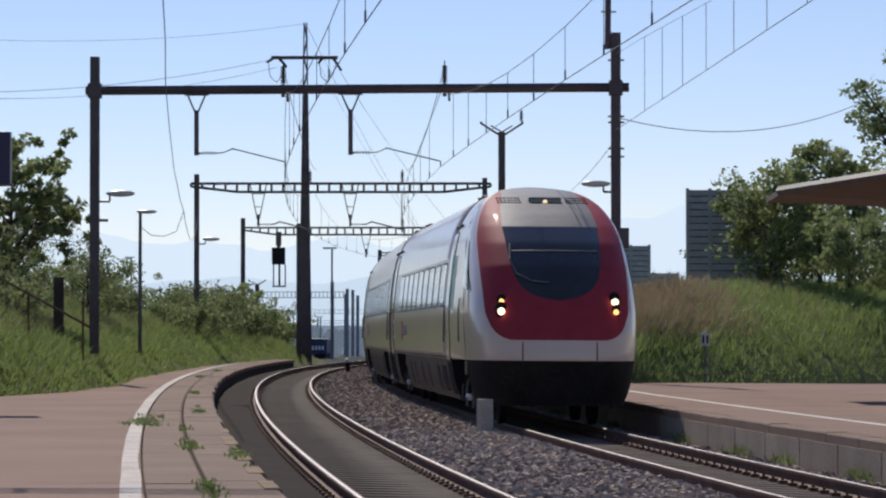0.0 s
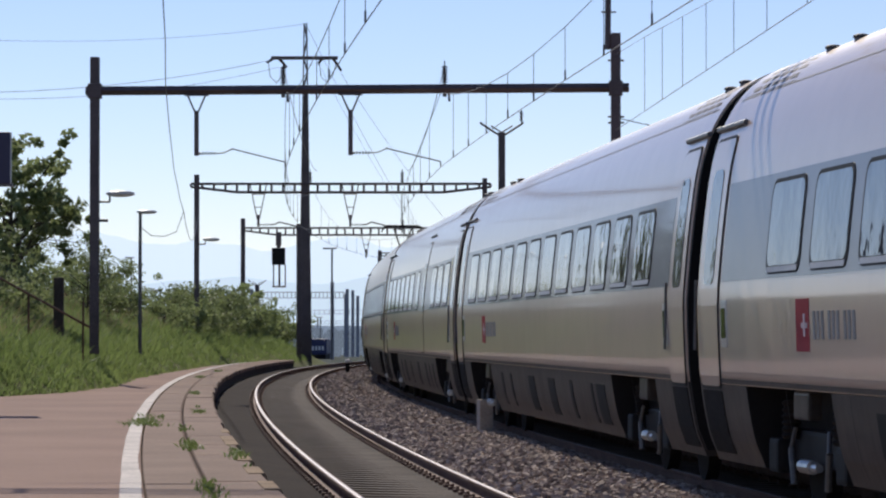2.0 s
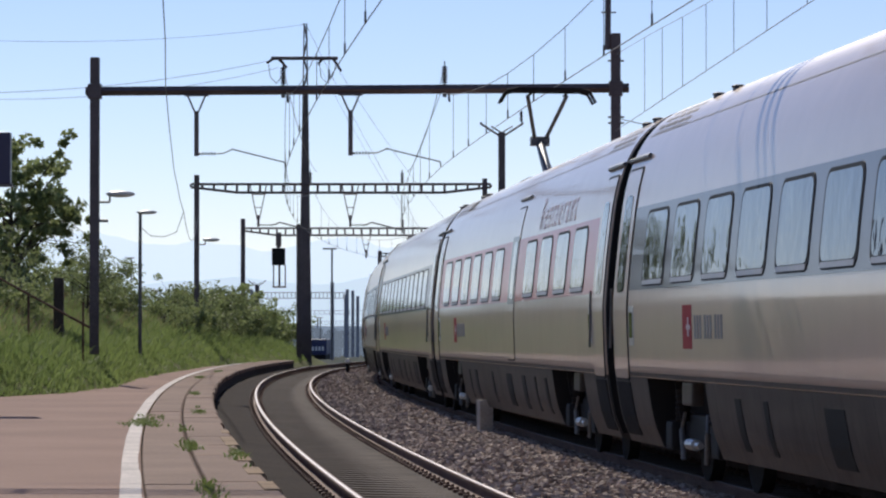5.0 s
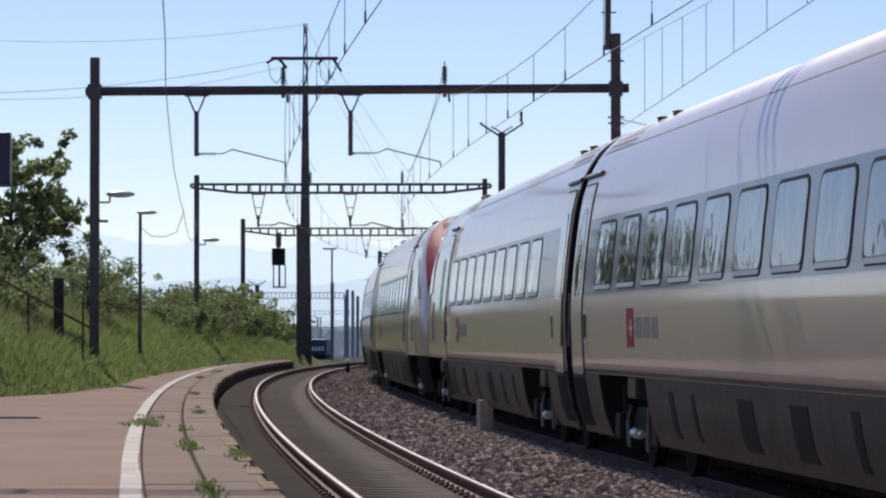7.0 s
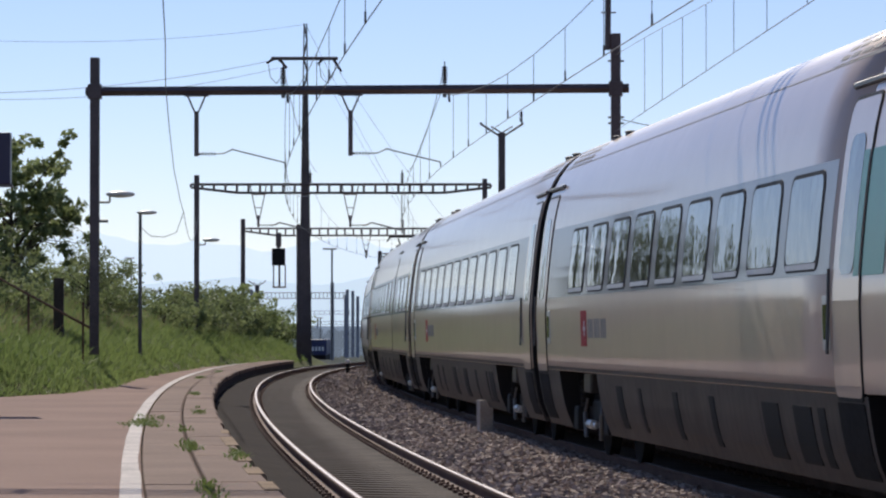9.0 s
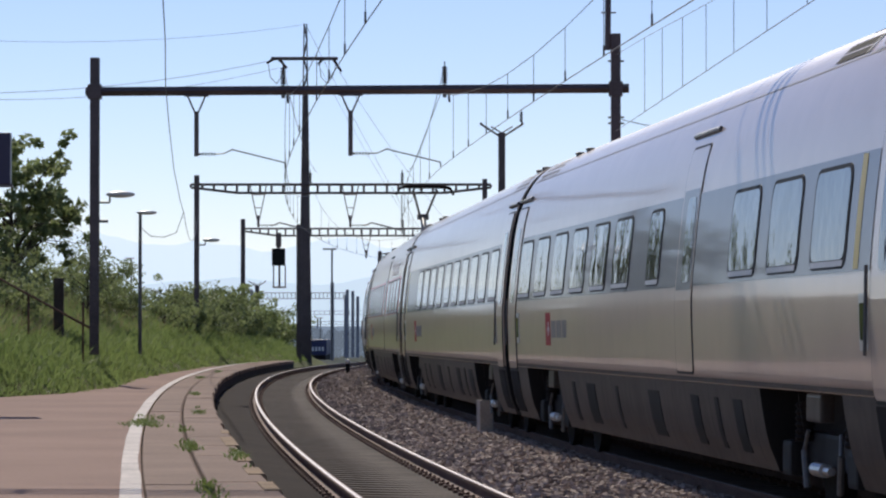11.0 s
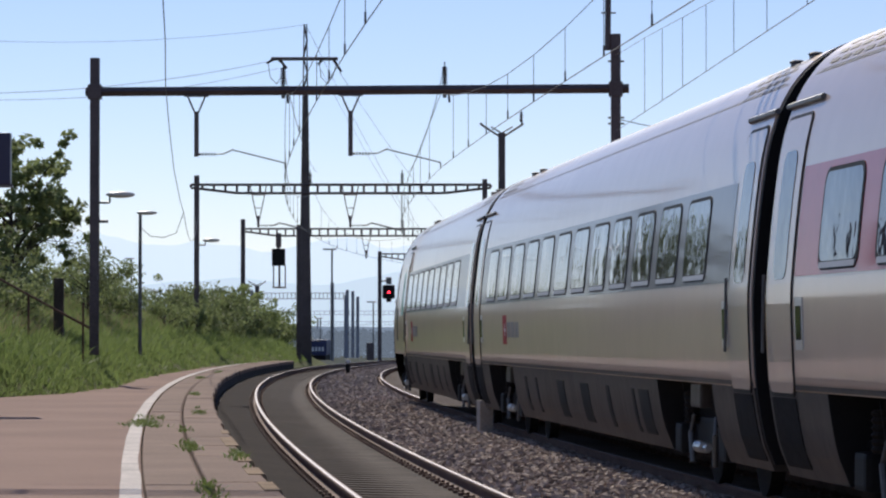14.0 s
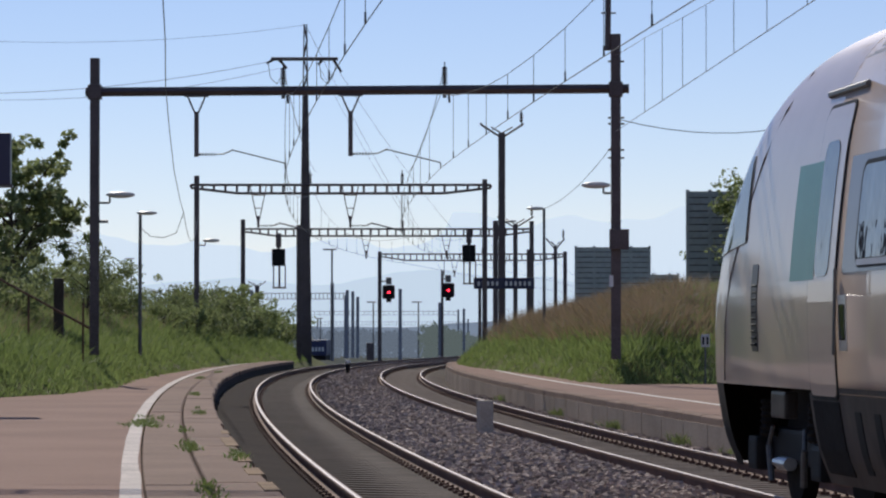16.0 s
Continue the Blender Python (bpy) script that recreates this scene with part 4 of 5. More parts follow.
def steady_arm(parent, p, reach, up=0.16, thick=0.016):
    """Insulated registration arm that holds the contact wire."""
    x, y, z = p
    bm = BM()
    rod(bm, (x, y, z + 0.05), (x + 0.12, y, z + 0.05), 0.03, seg=8)
    for k in range(5):
        rod(bm, (x + 0.14 + k * 0.075, y, z + 0.05), (x + 0.19 + k * 0.075, y, z + 0.05), 0.045, 0.02, seg=8)
    rod(bm, (x + 0.5, y, z + 0.05), (x + 0.68, y, z + 0.06), thick)
    rod(bm, (x + 0.68, y, z + 0.06), (x + 0.9, y, z + up), thick)
    ball(bm, (x + 0.9, y, z + up), 0.03)
    rod(bm, (x + 0.9, y, z + up), (x + reach, y, z + up - 0.33), thick)
    rod(bm, (x + reach, y, z + up - 0.33), (x + reach, y, z - 0.3), thick)
    return part("registration_arm", bm, M_STEEL_GREY, parent)


def lattice_beam(parent, a, b, h, n, taper=2.0, material=None):
    """A ladder beam between two points, its ends tapering."""
    a, b = Vector(a), Vector(b)
    bm = BM()
    ln = (b - a).length
    for k in range(n + 1):
        t = k / n
        p = a.lerp(b, t)
        dd = min(t, 1 - t) * ln
        hh = h * min(1, 0.35 + 0.65 * dd / taper) if taper else h
        q = p - Vector((0, 0, hh))
        if k:
            rod(bm, last[0], p, 0.055, seg=4)
            rod(bm, last[1], q, 0.055, seg=4)
        rod(bm, p, q, 0.05, seg=4)
        last = (p, q)
    return part("lattice_beam", bm, material or M_STEEL, parent)


def cap_insulator(parent, p):
    return insulator(parent, p, 0.62, 0.085, 7)


def portal_near():
    g = thing("catenary_portal", "brown steel portal with a solid beam over both tracks", "portal", group="catenary portals")
    post(g, (-8.75, 86.5, 1.0), 8.46, 0.225)
    post(g, (4.29, 85.5, 0.9), 8.98, 0.235)
    bm = BM()
    rod(bm, (-8.98, 86.52, 7.61), (4.62, 85.47, 7.62), 0.115, seg=4)
    for x in (-8.75, 4.29):
        y = 86.5 if x < 0 else 85.5
        box(bm, (x - 0.17, y - 0.15, 7.42), (x + 0.17, y + 0.15, 7.79), 0.02)
    part("beam", bm, M_STEEL, g)
    for x, y, r in ((-6.18, 86.3, 2.22), (-2.31, 86.0, 2.25)):
        hanger(g, (x, y, 7.52), 5.97)
        steady_arm(g, (x, y, 5.98), r)
    for x, y in ((-4.0, 86.15), (0.04, 85.85)):
        cap_insulator(g, (x, y, 7.7))
        part("insulator_clamp", rod(rod(BM(), (x, y, 7.42), (x, y, 7.75), 0.05), (x + 0.1, y, 7.6), (x + 0.12, y, 7.3), 0.03), M_STEEL_GREY, g)
    platform_lamp(g, (-8.66, 86.4, 5.02), 0.6, 1)
    platform_lamp(g, (4.19, 85.4, 5.22), 0.42, -1)
    # aerial on the far post, small fittings, tension weights
    part("aerial_tube", rod(rod(BM(), (4.09, 85.45, 8.57), (4.11, 85.45, 10.6), 0.075), (3.93, 85.45, 9.5), (4.3, 85.45, 9.5), 0.02), M_STEEL, g)
    w = part("weight_box", box(BM(), (4.12, 85.1, 3.62), (4.60, 85.38, 4.12), 0.02), M_STEEL, g, "dark tension weights")
    for z in (5.9, 6.1, 6.75, 6.9, 8.3):
        part("clamp", rod(BM(), (4.1, 85.5, z), (4.5, 85.5, z), 0.025, seg=6), M_STEEL_GREY, g)
    part("notice", box(BM(), (4.12, 85.33, 2.7), (4.22, 85.36, 2.98)), M_SIGN_WHITE, g, "small white notice")
    part("clamp", rod(BM(), (-8.65, 86.4, 4.35), (-8.4, 86.4, 4.35), 0.04, seg=6), M_STEEL_GREY, g)
    return g


def portal_lattice(xl, xr, y, zb, top_l, top_r, foot_l, foot_r, hang, label, h=0.36, n=26, w=0.21, lattice=True, over=0.0, arms=True):
    g = thing("catenary_portal", label, "portal", group="catenary portals")
    post(g, (xl, y, foot_l), top_l, w)
    post(g, (xr, y, foot_r), top_r, w)
    lattice_beam(g, (xl - over, y, zb + h / 2), (xr + over, y, zb + h / 2), h, n)
    for x in hang:
        hanger(g, (x, y, zb + 0.2), 6.05, lattice)
        if arms:
            steady_arm(g, (x, y, 6.08), 2.2, thick=0.03)
    for x in hang:
        cap_insulator(g, (x + 2.2, y, zb + h / 2))
    return g


def signal_cage(x, y, z, label):
    """A signal seen from behind: dark box with a service cage below."""
    g = thing("railway_signal", label, "signal", group="hanging signals")
    part("bracket", rod(box(BM(), (x - 0.16, y - 0.1, z + 0.62), (x + 0.16, y + 0.1, z + 1.45)), (x, y, z + 0.4), (x, y, z + 0.8), 0.1), M_STEEL, g)
    part("signal_head", box(BM(), (x - 0.40, y - 0.15, z - 0.5), (x + 0.40, y + 0.15, z + 0.52), 0.03), M_BLACK, g, "dark signal back plate")
    bm = BM()
    for dx in (-0.3, 0.05, 0.4):
        rod(bm, (x + dx, y, z - 0.5), (x + dx, y, z - 1.85), 0.045 if dx != 0.05 else 0.07, seg=6)
    rod(bm, (x - 0.36, y, z - 1.8), (x + 0.45, y, z - 1.8), 0.05, seg=6)
    part("service_cage", bm, M_STEEL, g)
    return g


def red_signal(x, y, z, top, label, on_post):
    g = thing("railway_signal", label, "signal", group="red signals")
    part("signal_head", box(BM(), (x - 0.5, y - 0.15, z - 0.55), (x + 0.48, y + 0.15, z + 0.55), 0.16), M_BLACK, g, "black signal plate")
    part("lamp_lens", rod(BM(), (x + 0.02, y - 0.22, z - 0.02), (x + 0.02, y - 0.16, z - 0.02), 0.085, seg=16), M_RED_LAMP, g, "lit red lens")
    part("upper_box", box(BM(), (x - 0.22, y - 0.12, z + 0.6), (x + 0.22, y + 0.12, z + 1.15), 0.05), M_STEEL_GREY, g)
    part("lower_box", box(BM(), (x - 0.2, y - 0.1, z - 0.8), (x + 0.2, y + 0.1, z - 0.55), 0.03), M_BLACK, g)
    if on_post:
        post(g, (x - 0.45, y, -0.9), top, 0.2)
        part("bracket", rod(rod(BM(), (x - 0.45, y, z + 0.9), (x, y, z + 0.9), 0.04), (x - 0.3, y, z + 1.1), (x - 0.3, y, z + 2.4), 0.03), M_STEEL, g)
    else:
        part("bracket", rod(BM(), (x - 0.8, y, z + 0.85), (x, y, z + 0.85), 0.05), M_STEEL, g)
    return g


def lamp_post(x, y, z0, z1, reach, sd, label):
    g = thing("street_lamp", label, "lamp post", group="platform lamps")
    part("pole", rod(BM(), (x, y, z0), (x, y, z1), 0.06, 0.05, seg=10), M_STEEL_GREY, g)
    bm = BM()
    bmesh.ops.create_uvsphere(bm, u_segments=16, v_segments=8, radius=1, matrix=Matrix.Translation((x + sd * reach, y, z1)) @ Matrix.Diagonal((0.32, 0.16, 0.065, 1)))
    part("lamp_head", bm, M_LAMP, g, "pale flat lamp head", smooth=True)
    return g


def y_mast(x, y, z0, z1, w, spread, ins, label, twin=False):
    """A mast with a forked top that carries feeder wires."""
    g = thing("feeder_mast", label, "mast", group="feeder masts")
    post(g, (x, y, z0), z1, w)
    bm = BM()
    for sd in (-1, 1):
        rod(bm, (x, y, z1 - 0.2), (x + sd * spread, y, z1 + 0.35), 0.045, seg=6)
        rod(bm, (x, y, z1), (x + sd * spread * 0.55, y, z1 + 0.28), 0.03, seg=6)
        rod(bm, (x + sd * spread, y, z1 + 0.33), (x + sd * (spread + 0.08), y, z1 + 0.45), 0.05, seg=6)
    part("fork", bm, M_STEEL, g)
    if ins:
        insulator(g, (x + spread, y, z1 + 0.42), 0.62, 0.09, 7)
    return g


def transmission_mast():
    g = thing("transmission_mast", "tall tapering dark steel mast with one cross arm", "mast")
    x, y = -7.44, 186.0
    bm = BM()
    zs = steps(-0.6, 18.3, 0.9)

    def wide(z):
        return float(np.interp(z, [-0.6, 6, 14.6, 18.3], [0.33, 0.25, 0.13, 0.07]))
    for sx, sy in ((-1, -1), (1, -1), (1, 1), (-1, 1)):
        rod(bm, (x + sx * wide(-0.6), y + sy * wide(-0.6), -0.6), (x + sx * wide(18.3), y + sy * wide(18.3), 18.3), 0.05, 0.04, seg=4)
    for k, (za, zb) in enumerate(zip(zs[:-1], zs[1:])):
        sg = 1 if k % 2 else -1
        if za > 14.2:
            rod(bm, (x - sg * wide(za), y - wide(za), za), (x + sg * wide(zb), y - wide(zb), zb), 0.045, seg=4)
            rod(bm, (x - sg * wide(za), y + wide(za), za), (x + sg * wide(zb), y + wide(zb), zb), 0.045, seg=4)
    part("lattice_shaft", bm, M_STEEL, g)
    bm = BM()
    for (z0, z1) in ((-0.6, 6.0), (6.0, 14.6)):
        a, b = wide(z0), wide(z1)
        vs = [bm.verts.new((x + sx * a * 0.95, y + sy * a * 0.95, z0)) for sx, sy in ((-1, -1), (1, -1), (1, 1), (-1, 1))]
        ws = [bm.verts.new((x + sx * b * 0.95, y + sy * b * 0.95, z1)) for sx, sy in ((-1, -1), (1, -1), (1, 1), (-1, 1))]
        for k in range(4):
            bm.faces.new((vs[k], vs[(k + 1) % 4], ws[(k + 1) % 4], ws[k]))
    part("shaft_plates", bm, M_STEEL, g)
    arm = part("cross_arm", box(BM(), (x - 1.85, y - 0.12, 16.32), (x + 1.75, y + 0.12, 16.5), 0.02), M_STEEL, g)
    for p, q in (((x - 1.7, 16.4), (x - 2.1, 16.15)), ((x - 1.4, 16.35), (x - 1.0, 15.9)), ((x + 1.5, 16.4), (x + 1.95, 15.7)), ((x + 0.9, 16.35), (x + 0.7, 16.1))):
        part("string_insulator", rod(BM(), (p[0], y, p[1]), (q[0], y, q[1]), 0.08, 0.06, seg=8), M_CERAMIC, arm)
    bm = BM()
    for cx in (x - 1.55, x + 1.2):
        pts = [(cx - 0.45, y, 16.2), (cx - 0.35, y, 15.4), (cx, y, 15.05), (cx + 0.3, y, 15.5), (cx + 0.45, y, 16.1)]
        for a, b in zip(pts[:-1], pts[1:]):
            rod(bm, a, b, 0.018, seg=4)
    part("jumper_loop", bm, M_WIRE, arm)
    return g


def wire_pts(a, b, sag, n=14):
    a, b = Vector(a), Vector(b)
    return [a.lerp(b, k / n) - Vector((0, 0, 4 * sag * (k / n) * (1 - k / n))) for k in range(n + 1)]


def tube(bm, pts, r, n=4):
    """One unbroken thin tube through the points."""
    rings = []
    for k, p in enumerate(pts):
        d = (Vector(pts[min(k + 1, len(pts) - 1)]) - Vector(pts[max(k - 1, 0)])).normalized()
        u = d.cross(Vector((0, 0, 1)) if abs(d.z) < 0.9 else Vector((1, 0, 0))).normalized()
        w = d.cross(u)
        rings.append([bm.verts.new(Vector(p) + (u * math.cos(6.2832 * q / n) + w * math.sin(6.2832 * q / n)) * r) for q in range(n)])
    for a, b in zip(rings[:-1], rings[1:]):
        for q in range(n):
            bm.faces.new((a[q], a[(q + 1) % n], b[(q + 1) % n], b[q]))
    bm.faces.new(rings[0])
    bm.faces.new(rings[-1])
    return bm


def wire_mesh(name, spans, r, parent, label=""):
    """One continuous thin wire through the points of all its spans."""
    pts = [p for k, span in enumerate(spans) for p in (span if k == 0 else span[1:])]
    return part(name, tube(BM(), pts, r), M_WIRE, parent, label)


SUPPORTS = [-62.0, 0.0, 49.9, 110.0, 170.0, 235.0, 300.0]


def overhead_line(c, label):
    """Contact wire, messenger and droppers along one track."""
    g = thing("overhead_line", label, "overhead wire", group="overhead lines")
    spans_c, spans_m = [], []
    for a, b in zip(SUPPORTS[:-1], SUPPORTS[1:]):
        n = 10
        cw, ms = [], []
        for k in range(n + 1):
            t = k / n
            s = a + (b - a) * t
            st = float(np.interp(s, [-62, 0, 49.9, 110], [0, 0.24, 0.0, 0.0]))
            cw.append(on(s, c + st, 5.67 - 0.03 * 4 * t * (1 - t)))
            ms.append(on(s, c + st, 7.52 - 1.05 * 4 * t * (1 - t)))
        spans_c.append(cw)
        spans_m.append(ms)
        if b < 180:
            for k in range(1, n):
                d = part("dropper", rod(BM(), cw[k], ms[k], 0.006, seg=4), M_WIRE, g)
                part("clip", rod(BM(), cw[k], cw[k] + Vector((0, 0, 0.16)), 0.016, seg=5), M_WIRE, d)
    wire_mesh("contact_wire", spans_c, 0.0095, g)
    wire_mesh("messenger_wire", spans_m, 0.0085, g)
    return g


def single_wire(pts, r, label, name="cable"):
    g = thing(name, label, "cable")
    wire_mesh("strand", [pts], r, g)
    return g


def build_line():
    portal_near()
    p2 = portal_lattice(-10.44, 1.77, 146, 7.68, 8.25, 8.1, 1.2, 0.0, (-7.83, -3.93), "brown lattice portal over both tracks", over=0.25)
    platform_lamp(p2, (-10.34, 145.9, 5.5), 0.55, 1)
    p3 = portal_lattice(-11.96, 5.3, 206, 7.62, 8.4, 8.3, 0.6, -0.6, (-4.6, 0.2), "distant brown lattice portal that carries signals", w=0.26, h=0.42, n=34, arms=False)
    portal_lattice(-4.98, 9.6, 271, 7.6, 8.05, 8.05, -0.8, -0.8, (0.9, 4.7), "far lattice portal over the tracks", w=0.3, h=0.5, n=30, arms=False)
    # the portal whose beam shades the passing cars
    g = thing("catenary_portal", "brown steel portal over the near end of the platforms", "portal", group="catenary portals")
    post(g, (-7.6, 36.1, 0.28), 8.4, 0.22)
    post(g, (7.8, 35.2, 0.28), 8.6, 0.22)
    bm = BM()
    booms = ((-0.70, 7.60), (-0.70, 7.87), (-1.08, 7.86))
    for dy, z in booms:
        rod(bm, (-7.7, 36.94 + dy, z), (7.9, 36.0 + dy, z), 0.05, seg=6)
    for x in np.arange(-5.2, 7.8, 2.6):
        y = 36.8 - 0.8 * (x + 5.4) / 13.3
        for (da, za), (db, zb) in zip(booms, booms[1:] + booms[:1]):
            rod(bm, (x, y + da, za), (x, y + db, zb), 0.03, seg=5)
    part("beam", bm, M_STEEL, g, "beam of three steel booms")
    part("span_wire", rod(BM(), (-5.3, 37.1, 7.6), (7.8, 36.3, 7.6), 0.02, seg=5), M_WIRE, g)
    for x, y in ((-2.6, 36.6), (1.25, 36.4)):
        hanger(g, (x, y, 7.5), 5.97)
        steady_arm(g, (x, y, 5.98), 2.2)
    # far portals, haze painted in by their paler steel
    for y0, z0 in ((540, 7.6), (900, 7.2)):
        xl, xr = (-30.0, -15.0) if y0 == 540 else (-47.8, 4.0)
        g = thing("catenary_portal", "hazy far lattice portal across the station tracks", "portal", group="catenary portals")
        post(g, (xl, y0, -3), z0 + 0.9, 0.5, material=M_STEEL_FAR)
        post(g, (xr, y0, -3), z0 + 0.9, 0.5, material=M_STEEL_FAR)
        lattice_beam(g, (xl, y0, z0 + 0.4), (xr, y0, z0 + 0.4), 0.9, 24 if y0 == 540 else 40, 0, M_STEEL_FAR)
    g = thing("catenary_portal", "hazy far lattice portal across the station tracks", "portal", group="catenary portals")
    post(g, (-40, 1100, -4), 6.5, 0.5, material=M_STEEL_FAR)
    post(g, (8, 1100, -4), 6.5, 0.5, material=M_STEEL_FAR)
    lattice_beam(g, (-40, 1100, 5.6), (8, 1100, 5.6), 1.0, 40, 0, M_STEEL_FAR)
    signal_cage(-9.83, 206, 6.12, "dark signal with service cage hung from the portal")
    signal_cage(1.55, 206, 6.36, "dark signal with service cage hung from the portal")
    red_signal(-4.26, 270.7, 4.86, 6.4, "signal showing red beside the far portal post", False)
    red_signal(0.39, 262, 4.89, 6.4, "signal showing red on a slim dark post", True)
    transmission_mast()
    y_mast(2.56, 150, 0.5, 10.28, 0.30, 0.85, True, "tall brown mast with forked top and insulator")
    y_mast(3.99, 190, -0.85, 7.6, 0.24, 0.9, True, "slim mast with forked top beside the line")
    y_mast(6.53, 200, -0.85, 6.64, 0.2, 0.45, True, "short mast with forked top on the bank")
    y_mast(-17.8, 330, -0.9, 6.2, 0.4, 0.75, False, "far mast with forked top behind the bushes")
    lamp_post(-9.23, 105, 0.9, 5.22, 0.2, 1, "grey platform lamp on the grassy bank")
    lamp_post(3.52, 120, 0.6, 5.91, -0.3, 1, "grey platform lamp beside the bank")
    lamp_post(3.3, 185, 0.0, 7.6, 0.35, 1, "grey platform lamp beside the far tracks")
    g = thing("mast", "slim brown mast at the end of the platform", "mast", group="line masts")
    post(g, (-7.52, 180, 0.0), 7.25, 0.26)
    # far masts beside the station tracks
    for x, y, top, w in ((2.62, 172, 7.2, 0.26), (4.5, 175, 7.15, 0.16), (-9.64, 300, 6.0, 0.38), (-11.3, 400, 6.1, 0.45), (-10.6, 405, 6.6, 0.45), (-9.9, 400, 5.9, 0.45),
                         (-4.1, 330, 5.9, 0.4), (-0.37, 380, 5.0, 0.4), (2.0, 330, 4.0, 0.3), (5.2, 210, 6.7, 0.2)):
        g = thing("mast", "slim dark line mast beside the far tracks", "mast", group="line masts")
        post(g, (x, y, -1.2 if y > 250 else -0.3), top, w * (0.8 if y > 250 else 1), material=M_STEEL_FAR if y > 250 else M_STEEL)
    for x, y, z in ((-9.6, 298, 8.8), (-8.5, 420, 5.4), (-3.0, 420, 5.4), (-18.5, 520, 3.9), (-38, 420, 10.7)):
        g = thing("street_lamp", "far slim lamp with a flat head", "lamp post", group="far lamps")
        part("pole", rod(BM(), (x, y, -2), (x, y, z), 0.09, seg=6), M_STEEL_GREY, g)
        part("lamp_head", box(BM(), (x - 0.8, y - 0.15, z), (x + 0.4, y + 0.15, z + 0.16), 0.04), M_LAMP, g)
    overhead_line(0, "overhead wires above the train's track")
    overhead_line(-D, "overhead wires above the empty track")
    # anchored wires that end on the near portal's post
    g = thing("anchored_wire", "overhead wires anchored on the portal post", "overhead wire")
    cw = wire_pts((4.27, 85.2, 6.54), (5.0, 36, 5.75), 0.0, 10)
    ms = [Vector((p.x, p.y, np.interp(p.y, [36, 50, 61.7, 74, 85.2], [6.7, 6.9, 7.37, 7.95, 8.42]))) for p in cw]
    wire_mesh("contact_wire", [cw], 0.0085, g)
    wire_mesh("messenger_wire", [ms], 0.006, g)
    for k in range(2, 10):
        part("dropper", rod(BM(), cw[k], ms[k], 0.006, seg=4), M_WIRE, g)
    # feeders and cables
    single_wire(wire_pts((4.4, 85.5, 6.85), (14.0, 104, 9.2), 0.85), 0.011, "thin dark cable from the portal post to the trees")
    single_wire(wire_pts((4.2, 85.4, 6.2), (3.52, 119.8, 5.9), 0.25), 0.010, "thin cable from the portal post to a lamp")
    single_wire(wire_pts((-9.5, 186, 16.25), (-24.5, 160, 12.7), 0.5), 0.012, "thin power line from the mast arm")
    single_wire(wire_pts((-8.9, 186, 15.9), (-24.5, 160, 12.55), 0.7), 0.010, "thin power line from the mast arm")
    single_wire(wire_pts((-7.5, 186, 18.25), (-24.0, 160, 15.3), 0.5), 0.008, "thin earth wire from the mast top")
    single_wire(wire_pts((-7.4, 186, 18.2), (0.5, 262, 5.5), 0.6), 0.012, "thin wire down from the mast top")
    single_wire(wire_pts((-5.6, 186, 15.7), (2.4, 270, 7.9), 0.5), 0.012, "thin wire down from the mast arm")
    single_wire(wire_pts((-6.8, 186, 16.2), (-1.0, 271, 7.9), 0.5), 0.010, "thin wire down from the mast arm")
    pts = [Vector(p) for p in ((-4.9, 60, 7.6), (-5.65, 70, 7.45), (-6.45, 80, 7.3), (-7.15, 90, 6.85), (-7.5, 96, 6.1), (-7.78, 102, 5.45), (-7.83, 104, 5.2))]
    single_wire(pts + [Vector(p) for p in ((-8.1, 104.6, 4.6), (-8.5, 105, 4.47), (-8.9, 105, 4.5), (-9.2, 105, 4.75))], 0.011, "loose hanging black cable to a platform lamp")
    single_wire(wire_pts((-7.83, 104, 5.2), (-10.4, 146, 6.4), 0.9), 0.011, "thin cable to the far portal post")
    single_wire(wire_pts((-4.0, 86.15, 8.2), on(110, -D + 0.1, 8.4), 0.5), 0.010, "thin feeder wire over the near track")
    single_wire(wire_pts((0.04, 85.85, 8.2), on(110, 0.1, 8.4), 0.5), 0.010, "thin feeder wire over the far track")


build_line()


